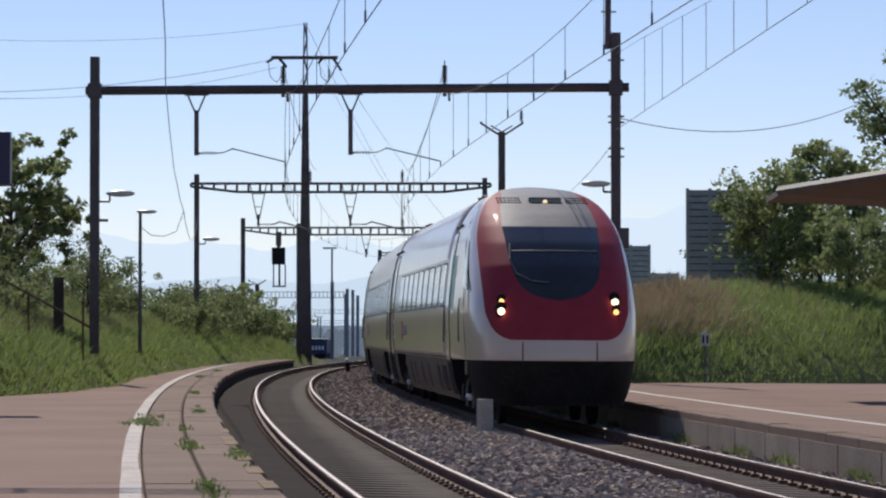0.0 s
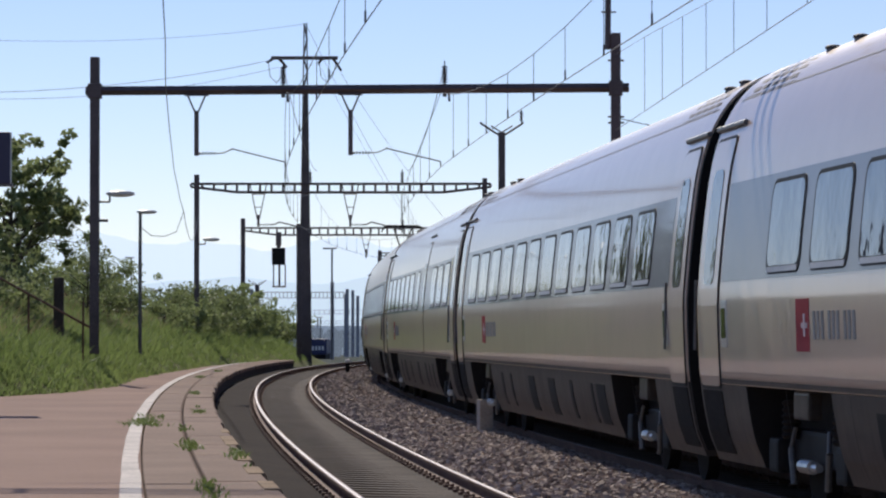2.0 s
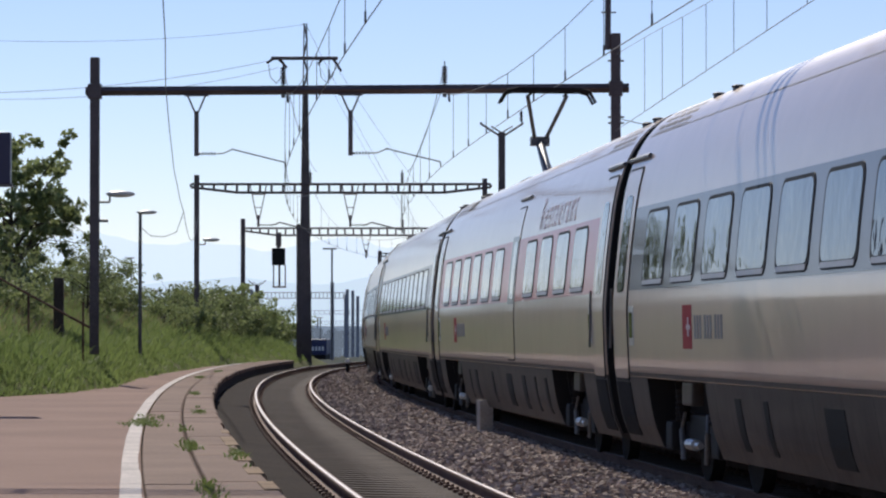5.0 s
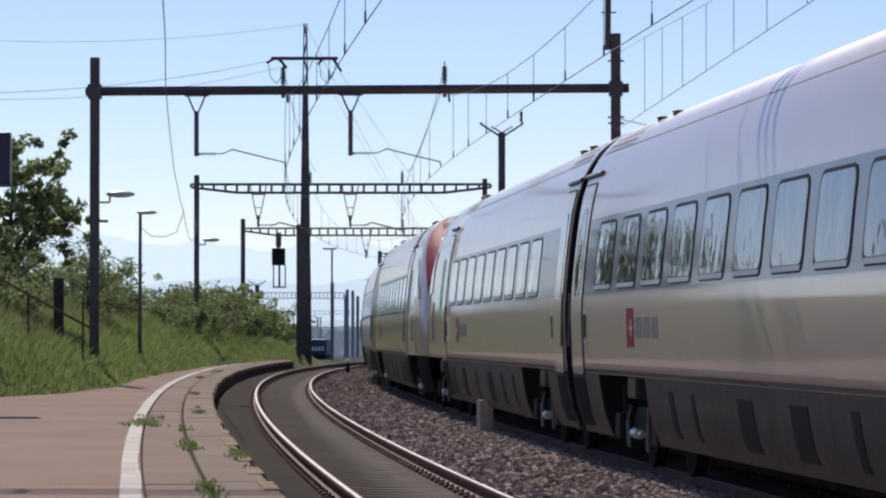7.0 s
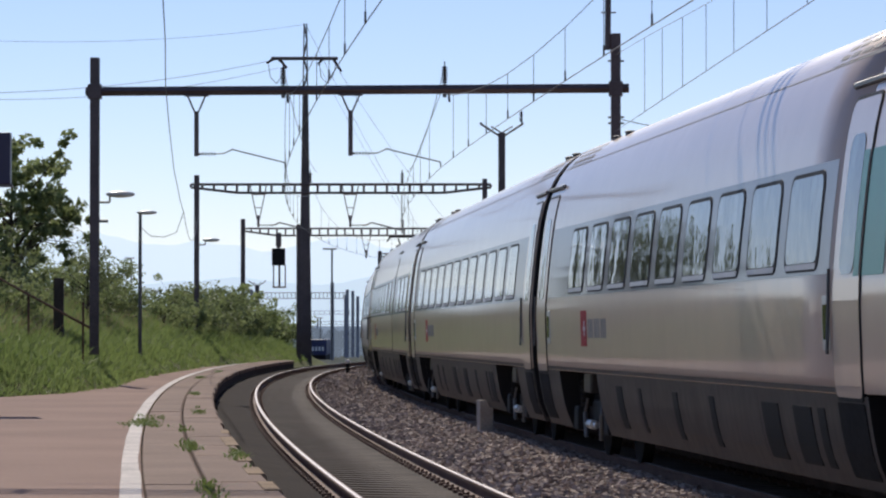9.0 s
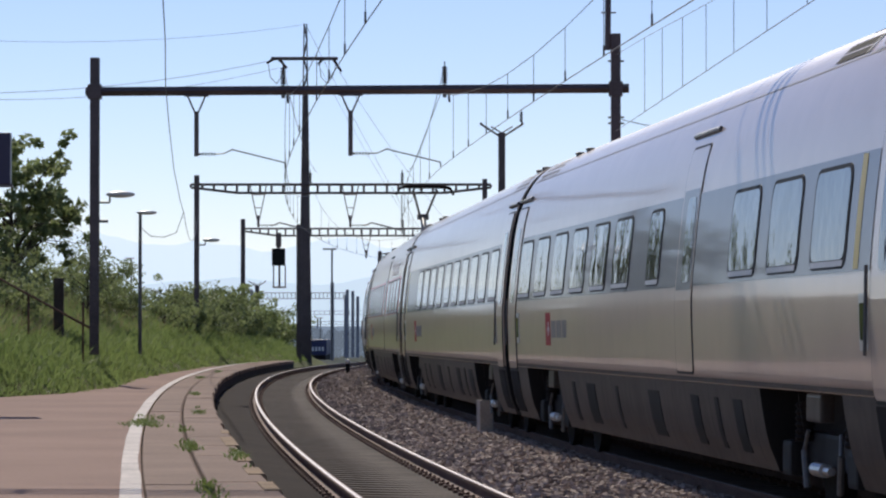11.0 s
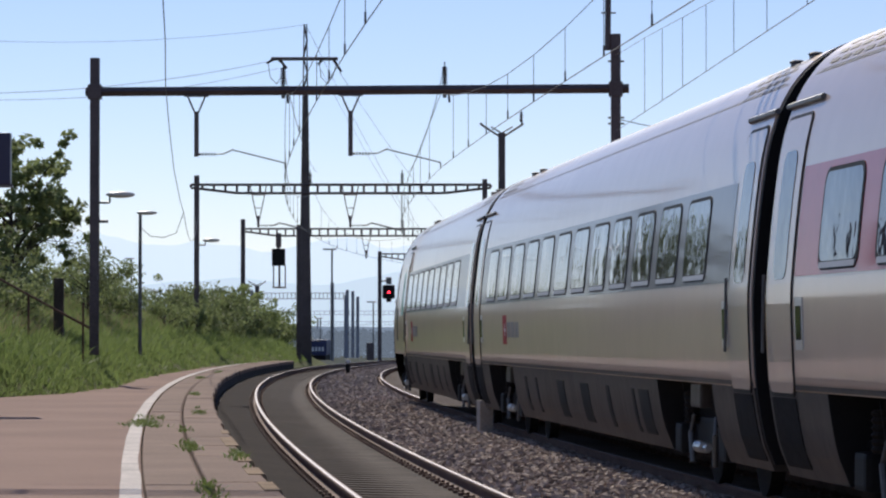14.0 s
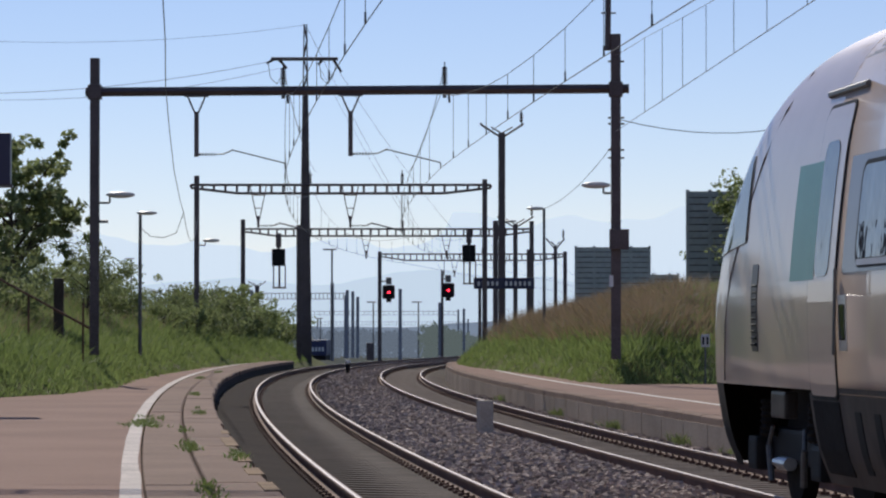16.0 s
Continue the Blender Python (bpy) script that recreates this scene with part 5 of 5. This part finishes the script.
# ---- signs, marker, canopy, walls, far things ----
def build_small():
    g = thing("marker_post", "short square concrete marker post in the ballast", "marker", pose(0.67, 55.2, -0.2, 0, 0, 12))
    part("stone", box(BM(), (-0.11, -0.13, 0), (0.11, 0.13, 0.66), 0.015), M_MARKER, g)
    g = thing("platform_sign", "dark blue platform board on a steel post", "sign")
    part("board", box(BM(), (-9.6, 54.9, 3.90), (-6.9, 55.1, 4.73), 0.02), M_SIGN_BLUE, g)
    part("board_frame", box(BM(), (-9.62, 54.93, 3.86), (-6.87, 55.07, 3.90)), M_STEEL_GREY, g)
    part("post", rod(BM(), (-8.4, 55.15, 0.28), (-8.4, 55.15, 4.7), 0.06), M_STEEL_GREY, g)
    g = thing("station_sign", "dark blue station name board with pale lettering bars", "sign")
    part("board", box(BM(), (1.33, 149.6, 3.50), (3.97, 149.8, 3.98), 0.02), M_SIGN_BLUE, g)
    part("lettering", joined([box(BM(), (1.5 + k * 0.2, 149.585, 3.64), (1.5 + k * 0.2 + 0.10, 149.6, 3.82)) for k in range(12) if k != 5]), M_SIGN_WHITE, g, "pale lettering bars")
    for x in (1.6, 3.7):
        part("post", rod(BM(), (x, 149.9, 0.0), (x, 149.9, 3.9), 0.07), M_STEEL, g)
    g = thing("kilometre_plate", "small white plate on a thin post in the grass", "sign")
    part("plate", box(BM(), (6.55, 87.5, 1.20), (6.77, 87.54, 1.52), 0.01), M_LAMP, g)
    part("figure_bar", joined([box(BM(), (6.585, 87.485, 1.26), (6.63, 87.5, 1.46)), box(BM(), (6.69, 87.485, 1.26), (6.735, 87.5, 1.46))]), M_BLACK, g, "dark bars")
    part("post", rod(BM(), (6.66, 87.56, 0.2), (6.66, 87.56, 1.5), 0.025), M_STEEL_GREY, g)
    g = thing("dwarf_signal", "small dark dwarf signal between the tracks", "signal")
    part("body", rod(BM(), (-3.95, 143, -0.25), (-3.95, 143, 0.3), 0.09, seg=10), M_BLACK, g)
    part("cap", ball(BM(), (-3.95, 143, 0.36), 0.11, 2), M_SIGN_WHITE, g, "white cap")
    # handrail down the bank
    g = thing("handrail", "thin rusty handrail down the grassy bank", "railing")
    part("rail", rod(BM(), (-11.2, 79, 3.35), (-8.1, 79, 1.66), 0.028), M_RAIL, g)
    for x in (-10.9, -9.5, -8.25):
        z = 1.66 + (-8.1 - x) * 0.545
        part("post", rod(BM(), (x, 79, z - 1.0 if x < -8.5 else 0.9), (x, 79, z + (0.5 if x > -8.5 else 0)), 0.025), M_RAIL, g)
    g = thing("wooden_post", "weathered old post in the hedge", "post")
    part("shaft", box(BM(), (-9.95, 88, 1.4), (-9.7, 88.25, 2.95), 0.03), M_BARK, g)
    # canopy over the far platform
    g = thing("platform_canopy", "brown boarded platform canopy with a grey roof edge", "canopy")
    bm = BM()
    v = [bm.verts.new(p) for p in ((6.2, 66.0, 4.02), (13.0, 66.0, 3.75), (13.0, 56.0, 4.95), (6.2, 63.2, 4.07))]
    w = [bm.verts.new(p.co + Vector((0, 0, 0.10))) for p in v]
    bm.faces.new(v[::-1])
    bm.faces.new(w)
    for k in range(4):
        bm.faces.new((v[k], v[(k + 1) % 4], w[(k + 1) % 4], w[k]))
    part("roof", bm, M_CANOPY, g)
    bm = BM()
    rod(bm, (6.15, 63.15, 4.12), (13.0, 55.95, 5.02), 0.085, seg=4)
    part("gutter", bm, M_STEEL_GREY, g, "grey roof edge")
    for x in (9.6, 12.4):
        part("column", rod(BM(), (x, 64.0, 0.25), (x, 64.0, 4.0), 0.09), M_STEEL_GREY, g)
    # sheet-clad walls behind the bank
    for x0, x1, y, z0, z1, label in ((9.23, 12.6, 130, 2.6, 6.94, "tall grey noise wall of horizontal sheets"), (6.63, 10.3, 172, 2.0, 5.9, "grey noise wall of horizontal sheets"), (10.3, 12.0, 176, 2.0, 4.6, "low grey wall beyond the bank")):
        g = thing("noise_wall", label, "wall", group="grey noise walls")
        n = int((z1 - z0) / 0.25)
        for k in range(n):
            z = z0 + (z1 - z0) * k / n
            h = (z1 - z0) / n
            part("panel", box(BM(), (x0, y - 0.06, z + 0.02), (x1, y + 0.06, z + h - 0.02), 0.015), M_GREY_WALL, g)
        for x in [x0, x0 + (x1 - x0) * 0.25, x0 + (x1 - x0) * 0.75, x1]:
            part("upright", box(BM(), (x - 0.06, y - 0.1, z0 - 0.6), (x + 0.06, y + 0.1, z1 + 0.04)), M_GREY_WALL, g)
        part("backing", box(BM(), (x0 + 0.02, y + 0.02, z0), (x1 - 0.02, y + 0.05, z1 - 0.02)), M_STEEL, g)
    # far wagon and hut by the station tracks
    g = thing("goods_wagon", "dark blue goods wagon far down the line", "wagon")
    part("body", box(BM(), (-13.6, 332, -0.5), (-11.2, 346, 1.0), 0.12), M_BLUE_WAGON, g)
    part("lettering", joined([box(BM(), (-12.95 + k * 0.32, 331.97, -0.1), (-12.95 + k * 0.32 + 0.2, 332, 0.3)) for k in range(5)]), M_SIGN_WHITE, g, "pale lettering bars")
    part("frame", box(BM(), (-13.5, 332.1, -1.1), (-11.3, 345.9, -0.5)), M_UNDER, g)
    g = thing("relay_hut", "small dark lineside cabinet far down the line", "cabinet")
    part("body", box(BM(), (-7.0, 315, -1.0), (-6.3, 316, 0.75), 0.05), M_STEEL, g)


build_small()

# ---- ballast stones, grass, weeds, trees, distance ----
def stuff_mesh(name, verts, faces, material, label, category):
    me = bpy.data.meshes.new(name)
    me.from_pydata(verts, [], faces)
    me.materials.append(material)
    me.update()
    return tagged(put(name, me), label, category, kind="stuff")


def scatter_stones(seed, rows, label):
    """rows: (s0, s1, off0, off1, count, size, z)."""
    rng = np.random.default_rng(seed)
    base = np.array([(-1, -1, -1), (1, -1, -1), (1, 1, -1), (-1, 1, -1), (-1, -1, 1), (1, -1, 1), (1, 1, 1), (-1, 1, 1)], float) * 0.5
    quads = np.array([(0, 3, 2, 1), (4, 5, 6, 7), (0, 1, 5, 4), (1, 2, 6, 5), (2, 3, 7, 6), (3, 0, 4, 7)])
    allv, allf, n0 = [], [], 0
    for s0, s1, o0, o1, n, size, z in rows:
        s = rng.uniform(s0, s1, n)
        o = rng.uniform(o0, o1, n)
        h = np.interp(s, SS, HH)
        x = np.interp(s, SS, XX) + o * np.cos(h)
        y = np.interp(s, SS, YY) - o * np.sin(h)
        mid = 1 - np.abs((o - (o0 + o1) / 2) / ((o1 - o0) / 2)) ** 3
        zz = z + 0.05 * mid + rng.uniform(-0.02, 0.02, n)
        sc = size * rng.uniform(0.6, 1.35, (n, 1, 1)) * rng.uniform(0.7, 1.2, (n, 1, 3))
        v = base[None] * (1 + rng.uniform(-0.35, 0.25, (n, 8, 3))) * sc
        a, b = rng.uniform(0, 6.28, n), rng.uniform(-0.9, 0.9, n)
        ca, sa, cb, sb = np.cos(a), np.sin(a), np.cos(b), np.sin(b)
        vy = v[:, :, 1] * cb[:, None] - v[:, :, 2] * sb[:, None]
        vz = v[:, :, 1] * sb[:, None] + v[:, :, 2] * cb[:, None]
        vx = v[:, :, 0] * ca[:, None] - vy * sa[:, None]
        vy = v[:, :, 0] * sa[:, None] + vy * ca[:, None]
        v = np.stack([vx + x[:, None], vy + y[:, None], vz + zz[:, None]], -1).reshape(-1, 3)
        f = (quads[None] + (np.arange(n) * 8)[:, None, None]).reshape(-1, 4) + n0
        allv.append(v)
        allf.append(f)
        n0 += n * 8
    stuff_mesh("ballast_stones", np.concatenate(allv).tolist(), np.concatenate(allf).tolist(), M_STONE, label, "ballast")


def tuft_arrays(rng, pts, height, width, blades, lean=0.5):
    """Narrow bent blades at points: arrays of verts and faces."""
    n = len(pts) * blades
    p = np.repeat(np.asarray(pts), blades, 0)
    p = p + np.stack([rng.normal(0, 0.05, n), rng.normal(0, 0.05, n), np.zeros(n)], -1)
    hgt = (np.repeat(np.asarray(height), blades) if np.ndim(height) else np.full(n, height)) * rng.uniform(0.45, 1.15, n)
    a = rng.uniform(0, 6.28, n)
    side = np.stack([np.cos(a), np.sin(a), np.zeros(n)], -1) * (width * rng.uniform(0.6, 1.3, n))[:, None]
    ln = rng.normal(0, lean, (n, 2)) * hgt[:, None]
    up1 = np.stack([ln[:, 0] * 0.3, ln[:, 1] * 0.3, hgt * 0.55], -1)
    up2 = np.stack([ln[:, 0], ln[:, 1], hgt], -1)
    v = np.stack([p - side, p + side, p + up1 + side * 0.7, p + up1 - side * 0.7, p + up2], 1).reshape(-1, 3)
    k = (np.arange(n) * 5)[:, None]
    quads = (k + np.array([0, 1, 2, 3])).tolist()
    tris = (k + np.array([3, 2, 4])).tolist()
    return v, quads + tris


def bank_grass(seed, zf, foot, x0, x1, y0, y1, n, name, label, material, hgt=0.45, keep=None, width=0.016, blades=4, dmax=14):
    rng = np.random.default_rng(seed)
    pts, hs = [], []
    tries = 0
    while len(pts) < n and tries < n * 12:
        tries += 1
        x, y = rng.uniform(x0, x1), y0 + (y1 - y0) * rng.random() ** 1.5
        d, a = foot_distance(x, y, foot)
        if d < -0.12 or d > dmax:
            continue
        if keep and not keep(x, y, d, rng.random()):
            continue
        pts.append((x, y, zf(x, y) - 0.04))
        hs.append(hgt * (0.35 + 0.75 * max(0, min(1, d / 1.3))) * (0.75 + 0.6 * abs(fbm(x, y, 2.0))))
    v, f = tuft_arrays(rng, pts, hs, width, blades)
    stuff_mesh(name, v.tolist(), f, material, label, "grass")


def leaf_cloud(rng, centres, radii, per, size, squash=0.8):
    """Many small two-sided leaves round a set of clump centres."""
    c = np.repeat(np.asarray(centres), per, 0)
    r = np.repeat(np.asarray(radii), per)
    n = len(c)
    d = rng.normal(0, 1, (n, 3))
    d /= np.linalg.norm(d, axis=1)[:, None]
    rad = r * rng.uniform(0.15, 1.0, n) ** 0.5
    p = c + d * rad[:, None] * np.array([1, 1, squash])
    u = rng.normal(0, 1, (n, 3))
    u /= np.linalg.norm(u, axis=1)[:, None]
    w = np.cross(u, rng.normal(0, 1, (n, 3)))
    w /= np.linalg.norm(w, axis=1)[:, None]
    s = (size * rng.uniform(0.6, 1.4, n))[:, None]
    v = np.stack([p - u * s, p + w * s * 0.45, p + u * s, p - w * s * 0.45], 1).reshape(-1, 3)
    f = ((np.arange(n) * 4)[:, None] + np.array([0, 1, 2, 3])).tolist()
    return v.tolist(), f


def tree(name, x, y, z, crown_z, height, spread, seed, leaves, size, material, label, category="tree", limbs=9, clumps=60, radius=0.55, lean=0.0, twig=0.35):
    rng = np.random.default_rng(seed)
    g = thing(name, label, category)
    bm = BM()
    tr = max(0.05, height * 0.018)
    rod(bm, (x, y, z), (x + lean * 0.5, y, z + (crown_z - z) * 1.0 + 0.2), tr * 1.4, tr, seg=9)
    rod(bm, (x + lean * 0.5, y, crown_z + 0.1), (x + lean, y, crown_z + height * 0.75), tr, tr * 0.3, seg=7)
    tips = []
    for k in range(limbs):
        a = k * 2.4 + rng.uniform(-0.3, 0.3)
        z0 = crown_z + height * rng.uniform(0.0, 0.55)
        r = spread * rng.uniform(0.6, 1.0)
        tip = Vector((x + lean * 0.7 + math.cos(a) * r, y + math.sin(a) * r, z0 + height * rng.uniform(0.18, 0.42)))
        rod(bm, (x + lean * 0.6, y, z0), tip, tr * 0.5, tr * 0.15, seg=5)
        tips.append(tip)
        for q in range(3):
            t2 = tip + Vector(rng.normal(0, twig * spread, 3))
            rod(bm, tip.lerp(Vector((x, y, z0)), 0.3), t2, tr * 0.2, tr * 0.06, seg=4)
            tips.append(t2)
    part("trunk", bm, M_BARK, g)
    cen, rad = [], []
    for k in range(clumps):
        if k < len(tips):
            c = np.array(tips[k])
        else:
            a, rr = rng.uniform(0, 6.28), spread * rng.random() ** 0.6
            h = rng.random()
            env = math.sin(math.pi * (0.12 + 0.83 * h)) ** 0.7
            c = np.array((x + lean * h + math.cos(a) * rr * env, y + math.sin(a) * rr * env, crown_z + height * h))
        cen.append(c)
        rad.append(radius * rng.uniform(0.5, 1.2))
    v, f = leaf_cloud(rng, cen, rad, max(4, leaves // clumps), size)
    me = bpy.data.meshes.new("crown")
    me.from_pydata(v, [], f)
    me.materials.append(material)
    put("crown", me, g)
    return g


def build_nature():
    scatter_stones(3, [(-14, 22, -D + 1.0, -0.85, 22000, 0.055, -0.17), (22, 60, -D + 1.0, -0.85, 15000, 0.062, -0.17), (60, 150, -D + 1.0, -0.85, 9000, 0.08, -0.17),
                       (-14, 22, -1.65, -0.80, 13000, 0.055, -0.135), (22, 70, -1.65, -0.80, 12000, 0.06, -0.135),
                       (-10, 60, 0.9, 1.7, 5000, 0.055, -0.235)], "loose grey crushed stones between the tracks")
    bank_grass(1, bank_left_z, FOOT_L, -16, -6.5, 66, 214, 34000, "grass", "long green grass on the left bank", M_GRASS, 0.42)
    bank_grass(2, bank_right_z, FOOT_R, 0, 24, 84, 176, 30000, "grass", "long green grass on the right bank", M_GRASS, 0.46)
    bank_grass(5, bank_right_z, FOOT_R, 0.5, 13, 84, 165, 13000, "dry_grass", "dry pinkish stalks on the crest of the bank", M_STRAW, 0.75,
               keep=lambda x, y, d, r: d > 1.2 and r < 0.02 + 0.8 * max(0, 1 - abs(x - 4.5) / 5.0), width=0.012, blades=3)
    bank_grass(6, bank_left_z, FOOT_L, -16, -6, 66, 140, 2500, "dry_grass", "dry stalks among the grass", M_STRAW, 0.6, keep=lambda x, y, d, r: d > 2.0, width=0.01, blades=3)
    rng = np.random.default_rng(8)
    # weeds on the platform and at the foot of its wall
    spots = []
    lo = -D - EDGE
    for s, o, n in ((11.2, lo - 1.02, 46), (10.2, lo - 0.84, 10), (1.4, lo - 0.47, 30), (-1.4, lo - 0.02, 22), (-9.2, lo - 0.46, 22), (8, lo - 0.47, 8), (14, lo - 0.9, 10), (18, lo - 0.2, 14), (34, lo - 0.3, 20), (60, lo - 0.6, 30), (75, lo - 0.5, 30)):
        for _ in range(n):
            p = on(s + rng.normal(0, 0.7 if o < lo - 0.8 else 0.9), o + rng.normal(0, 0.10 if o < lo - 0.8 else 0.016), PZ)
            spots.append(tuple(p))
    v, f = tuft_arrays(rng, spots, 0.06, 0.011, 5, 0.9)
    stuff_mesh("weeds", v.tolist(), f, M_WEED, "small green weeds in the platform joints", "weeds")
    spots = []
    for s in (-6, -3.5, -0.5, 3.5, 8.5, 12, 17.5, 26, 36, 52):
        for _ in range(30):
            spots.append(tuple(on(s + rng.normal(0, 0.42), EDGE - 0.10 + rng.normal(0, 0.04), -0.3)))
    v, f = tuft_arrays(rng, spots, 0.27, 0.018, 5, 0.4)
    stuff_mesh("wall_weeds", v.tolist(), f, M_LEAF_DARK, "dark weeds along the foot of the platform wall", "weeds")
    # flowers on the bank
    spots = [(x, y, bank_right_z(x, y) + 0.42) for x, y in [(5 + rng.random() * 9, 88 + rng.random() * 20) for _ in range(160)] if foot_distance(x, y, FOOT_R)[0] > 0.5]
    v, f = leaf_cloud(rng, spots, [0.05] * len(spots), 5, 0.02)
    stuff_mesh("flowers", v, f, M_PETAL, "scattered pale flower heads on the bank", "flowers")
    # bushes along the crest of the left bank
    rnd = random.Random(5)
    for k in range(26):
        y = 84 + k * 3.6 + rnd.uniform(-1, 1)
        x = -11.6 + rnd.uniform(-1.2, 1.0) + max(0, (y - 120)) * 0.035
        x -= 0.9 if y > 100 else 0.4
        h = 1.0 * rnd.uniform(0.9, 1.9) + (0.8 if k in (3, 8, 9, 14, 17) else 0)
        tree("bush", x, y, bank_left_z(x, y) - 0.1, bank_left_z(x, y) - 0.25, h + 0.3, rnd.uniform(0.6, 1.05), 100 + k, 2000, 0.06, M_LEAF if k % 4 else M_LEAF_DARK, "green bush on the crest of the bank", "bush", 7, 26, 0.42)
    for k in range(9):
        y = 160 + k * 6.2
        x = -11.2 + k * 0.2
        tree("bush", x, y, bank_left_z(x, y) - 0.3, bank_left_z(x, y) - 0.2, 1.5 + 0.5 * (k % 3), 1.2, 170 + k, 1300, 0.11, M_LEAF if k % 3 else M_LEAF_DARK, "green bush beside the far platform end", "bush", 7, 26, 0.55)
    for k in range(6):
        y = 150 + k * 5
        tree("bush", -11.5 + k * 0.1, y, bank_left_z(-11.5 + k * 0.1, y) - 0.3, bank_left_z(-11.5 + k * 0.1, y) - 0.1, 1.6, 1.2, 150 + k, 1200, 0.10, M_LEAF_DARK, "green bush beside the far platform end", "bush", 7, 26, 0.6)
    tree("tree", -11.9, 95, 2.2, 2.9, 4.0, 2.1, 21, 8500, 0.10, M_LEAF, "dark broad-leaved tree on the grassy bank", limbs=34, clumps=200, radius=0.24, twig=0.24)
    for k in range(7):
        x, y = 10.6 + k * 1.1, 131 + (k % 2) * 2.0
        tree("bush", x, y, bank_right_z(x, y) - 0.2, bank_right_z(x, y) - 0.1, 1.9 + 0.4 * (k % 3), 1.1, 60 + k, 1800, 0.09, M_LEAF, "dark green shrub under the trees", "bush", 7, 40, 0.55)
    tree("tree", 12.0, 126, 3.2, 3.6, 3.9, 1.75, 31, 6500, 0.11, M_LEAF, "dark leafy tree before a grey wall", limbs=12, clumps=90, radius=0.6)
    tree("tree", 14.0, 128, 3.2, 4.0, 4.4, 1.9, 32, 7000, 0.11, M_LEAF, "dark leafy tree beside the canopy", limbs=12, clumps=95, radius=0.6)
    tree("tree", 16.7, 122, 3.4, 4.2, 8.4, 2.0, 33, 7000, 0.11, M_LEAF, "tall light green tree beside the platform canopy", limbs=22, clumps=130, radius=0.5, twig=0.22)
    tree("bush", 13.2, 112, 3.0, 3.1, 2.2, 1.2, 34, 3500, 0.08, M_LEAF, "round green shrub on the bank", "bush", 8, 40, 0.45)
    tree("bush", 14.9, 114, 3.0, 3.1, 1.9, 1.2, 35, 3500, 0.07, M_LEAF, "grey-green shrub on the bank", "bush", 8, 40, 0.45)
    # far woods and hills, haze painted on them as an even glow
    rng = np.random.default_rng(12)
    for y, x0, x1, z0, z1, n, size, label in ((620, -75, 95, -3.0, 3.4, 22000, 0.6, "far trees beyond the station, haze put into their colour"), (420, -2, 26, -2.0, 5.2, 12000, 0.4, "hazy trees behind the signals")):
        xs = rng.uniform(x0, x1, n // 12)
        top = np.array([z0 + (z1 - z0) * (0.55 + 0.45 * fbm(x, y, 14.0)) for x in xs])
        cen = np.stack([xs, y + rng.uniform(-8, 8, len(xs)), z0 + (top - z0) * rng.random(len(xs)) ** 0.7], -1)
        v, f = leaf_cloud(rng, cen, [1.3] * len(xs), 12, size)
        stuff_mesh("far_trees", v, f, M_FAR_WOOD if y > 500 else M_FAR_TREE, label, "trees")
    # ridge sheets whose own glow stands in for the haze before them
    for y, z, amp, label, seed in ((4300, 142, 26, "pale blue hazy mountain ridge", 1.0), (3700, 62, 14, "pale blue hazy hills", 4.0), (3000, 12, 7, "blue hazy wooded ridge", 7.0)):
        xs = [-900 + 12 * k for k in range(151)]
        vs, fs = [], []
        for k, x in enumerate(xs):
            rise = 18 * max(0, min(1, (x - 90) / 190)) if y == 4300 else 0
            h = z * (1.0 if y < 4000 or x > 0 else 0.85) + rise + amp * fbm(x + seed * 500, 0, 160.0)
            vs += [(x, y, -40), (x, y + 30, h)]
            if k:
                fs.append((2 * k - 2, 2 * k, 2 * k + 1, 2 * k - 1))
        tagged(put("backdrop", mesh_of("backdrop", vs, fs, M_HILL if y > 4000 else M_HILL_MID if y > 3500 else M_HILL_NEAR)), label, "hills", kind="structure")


build_nature()

motions()
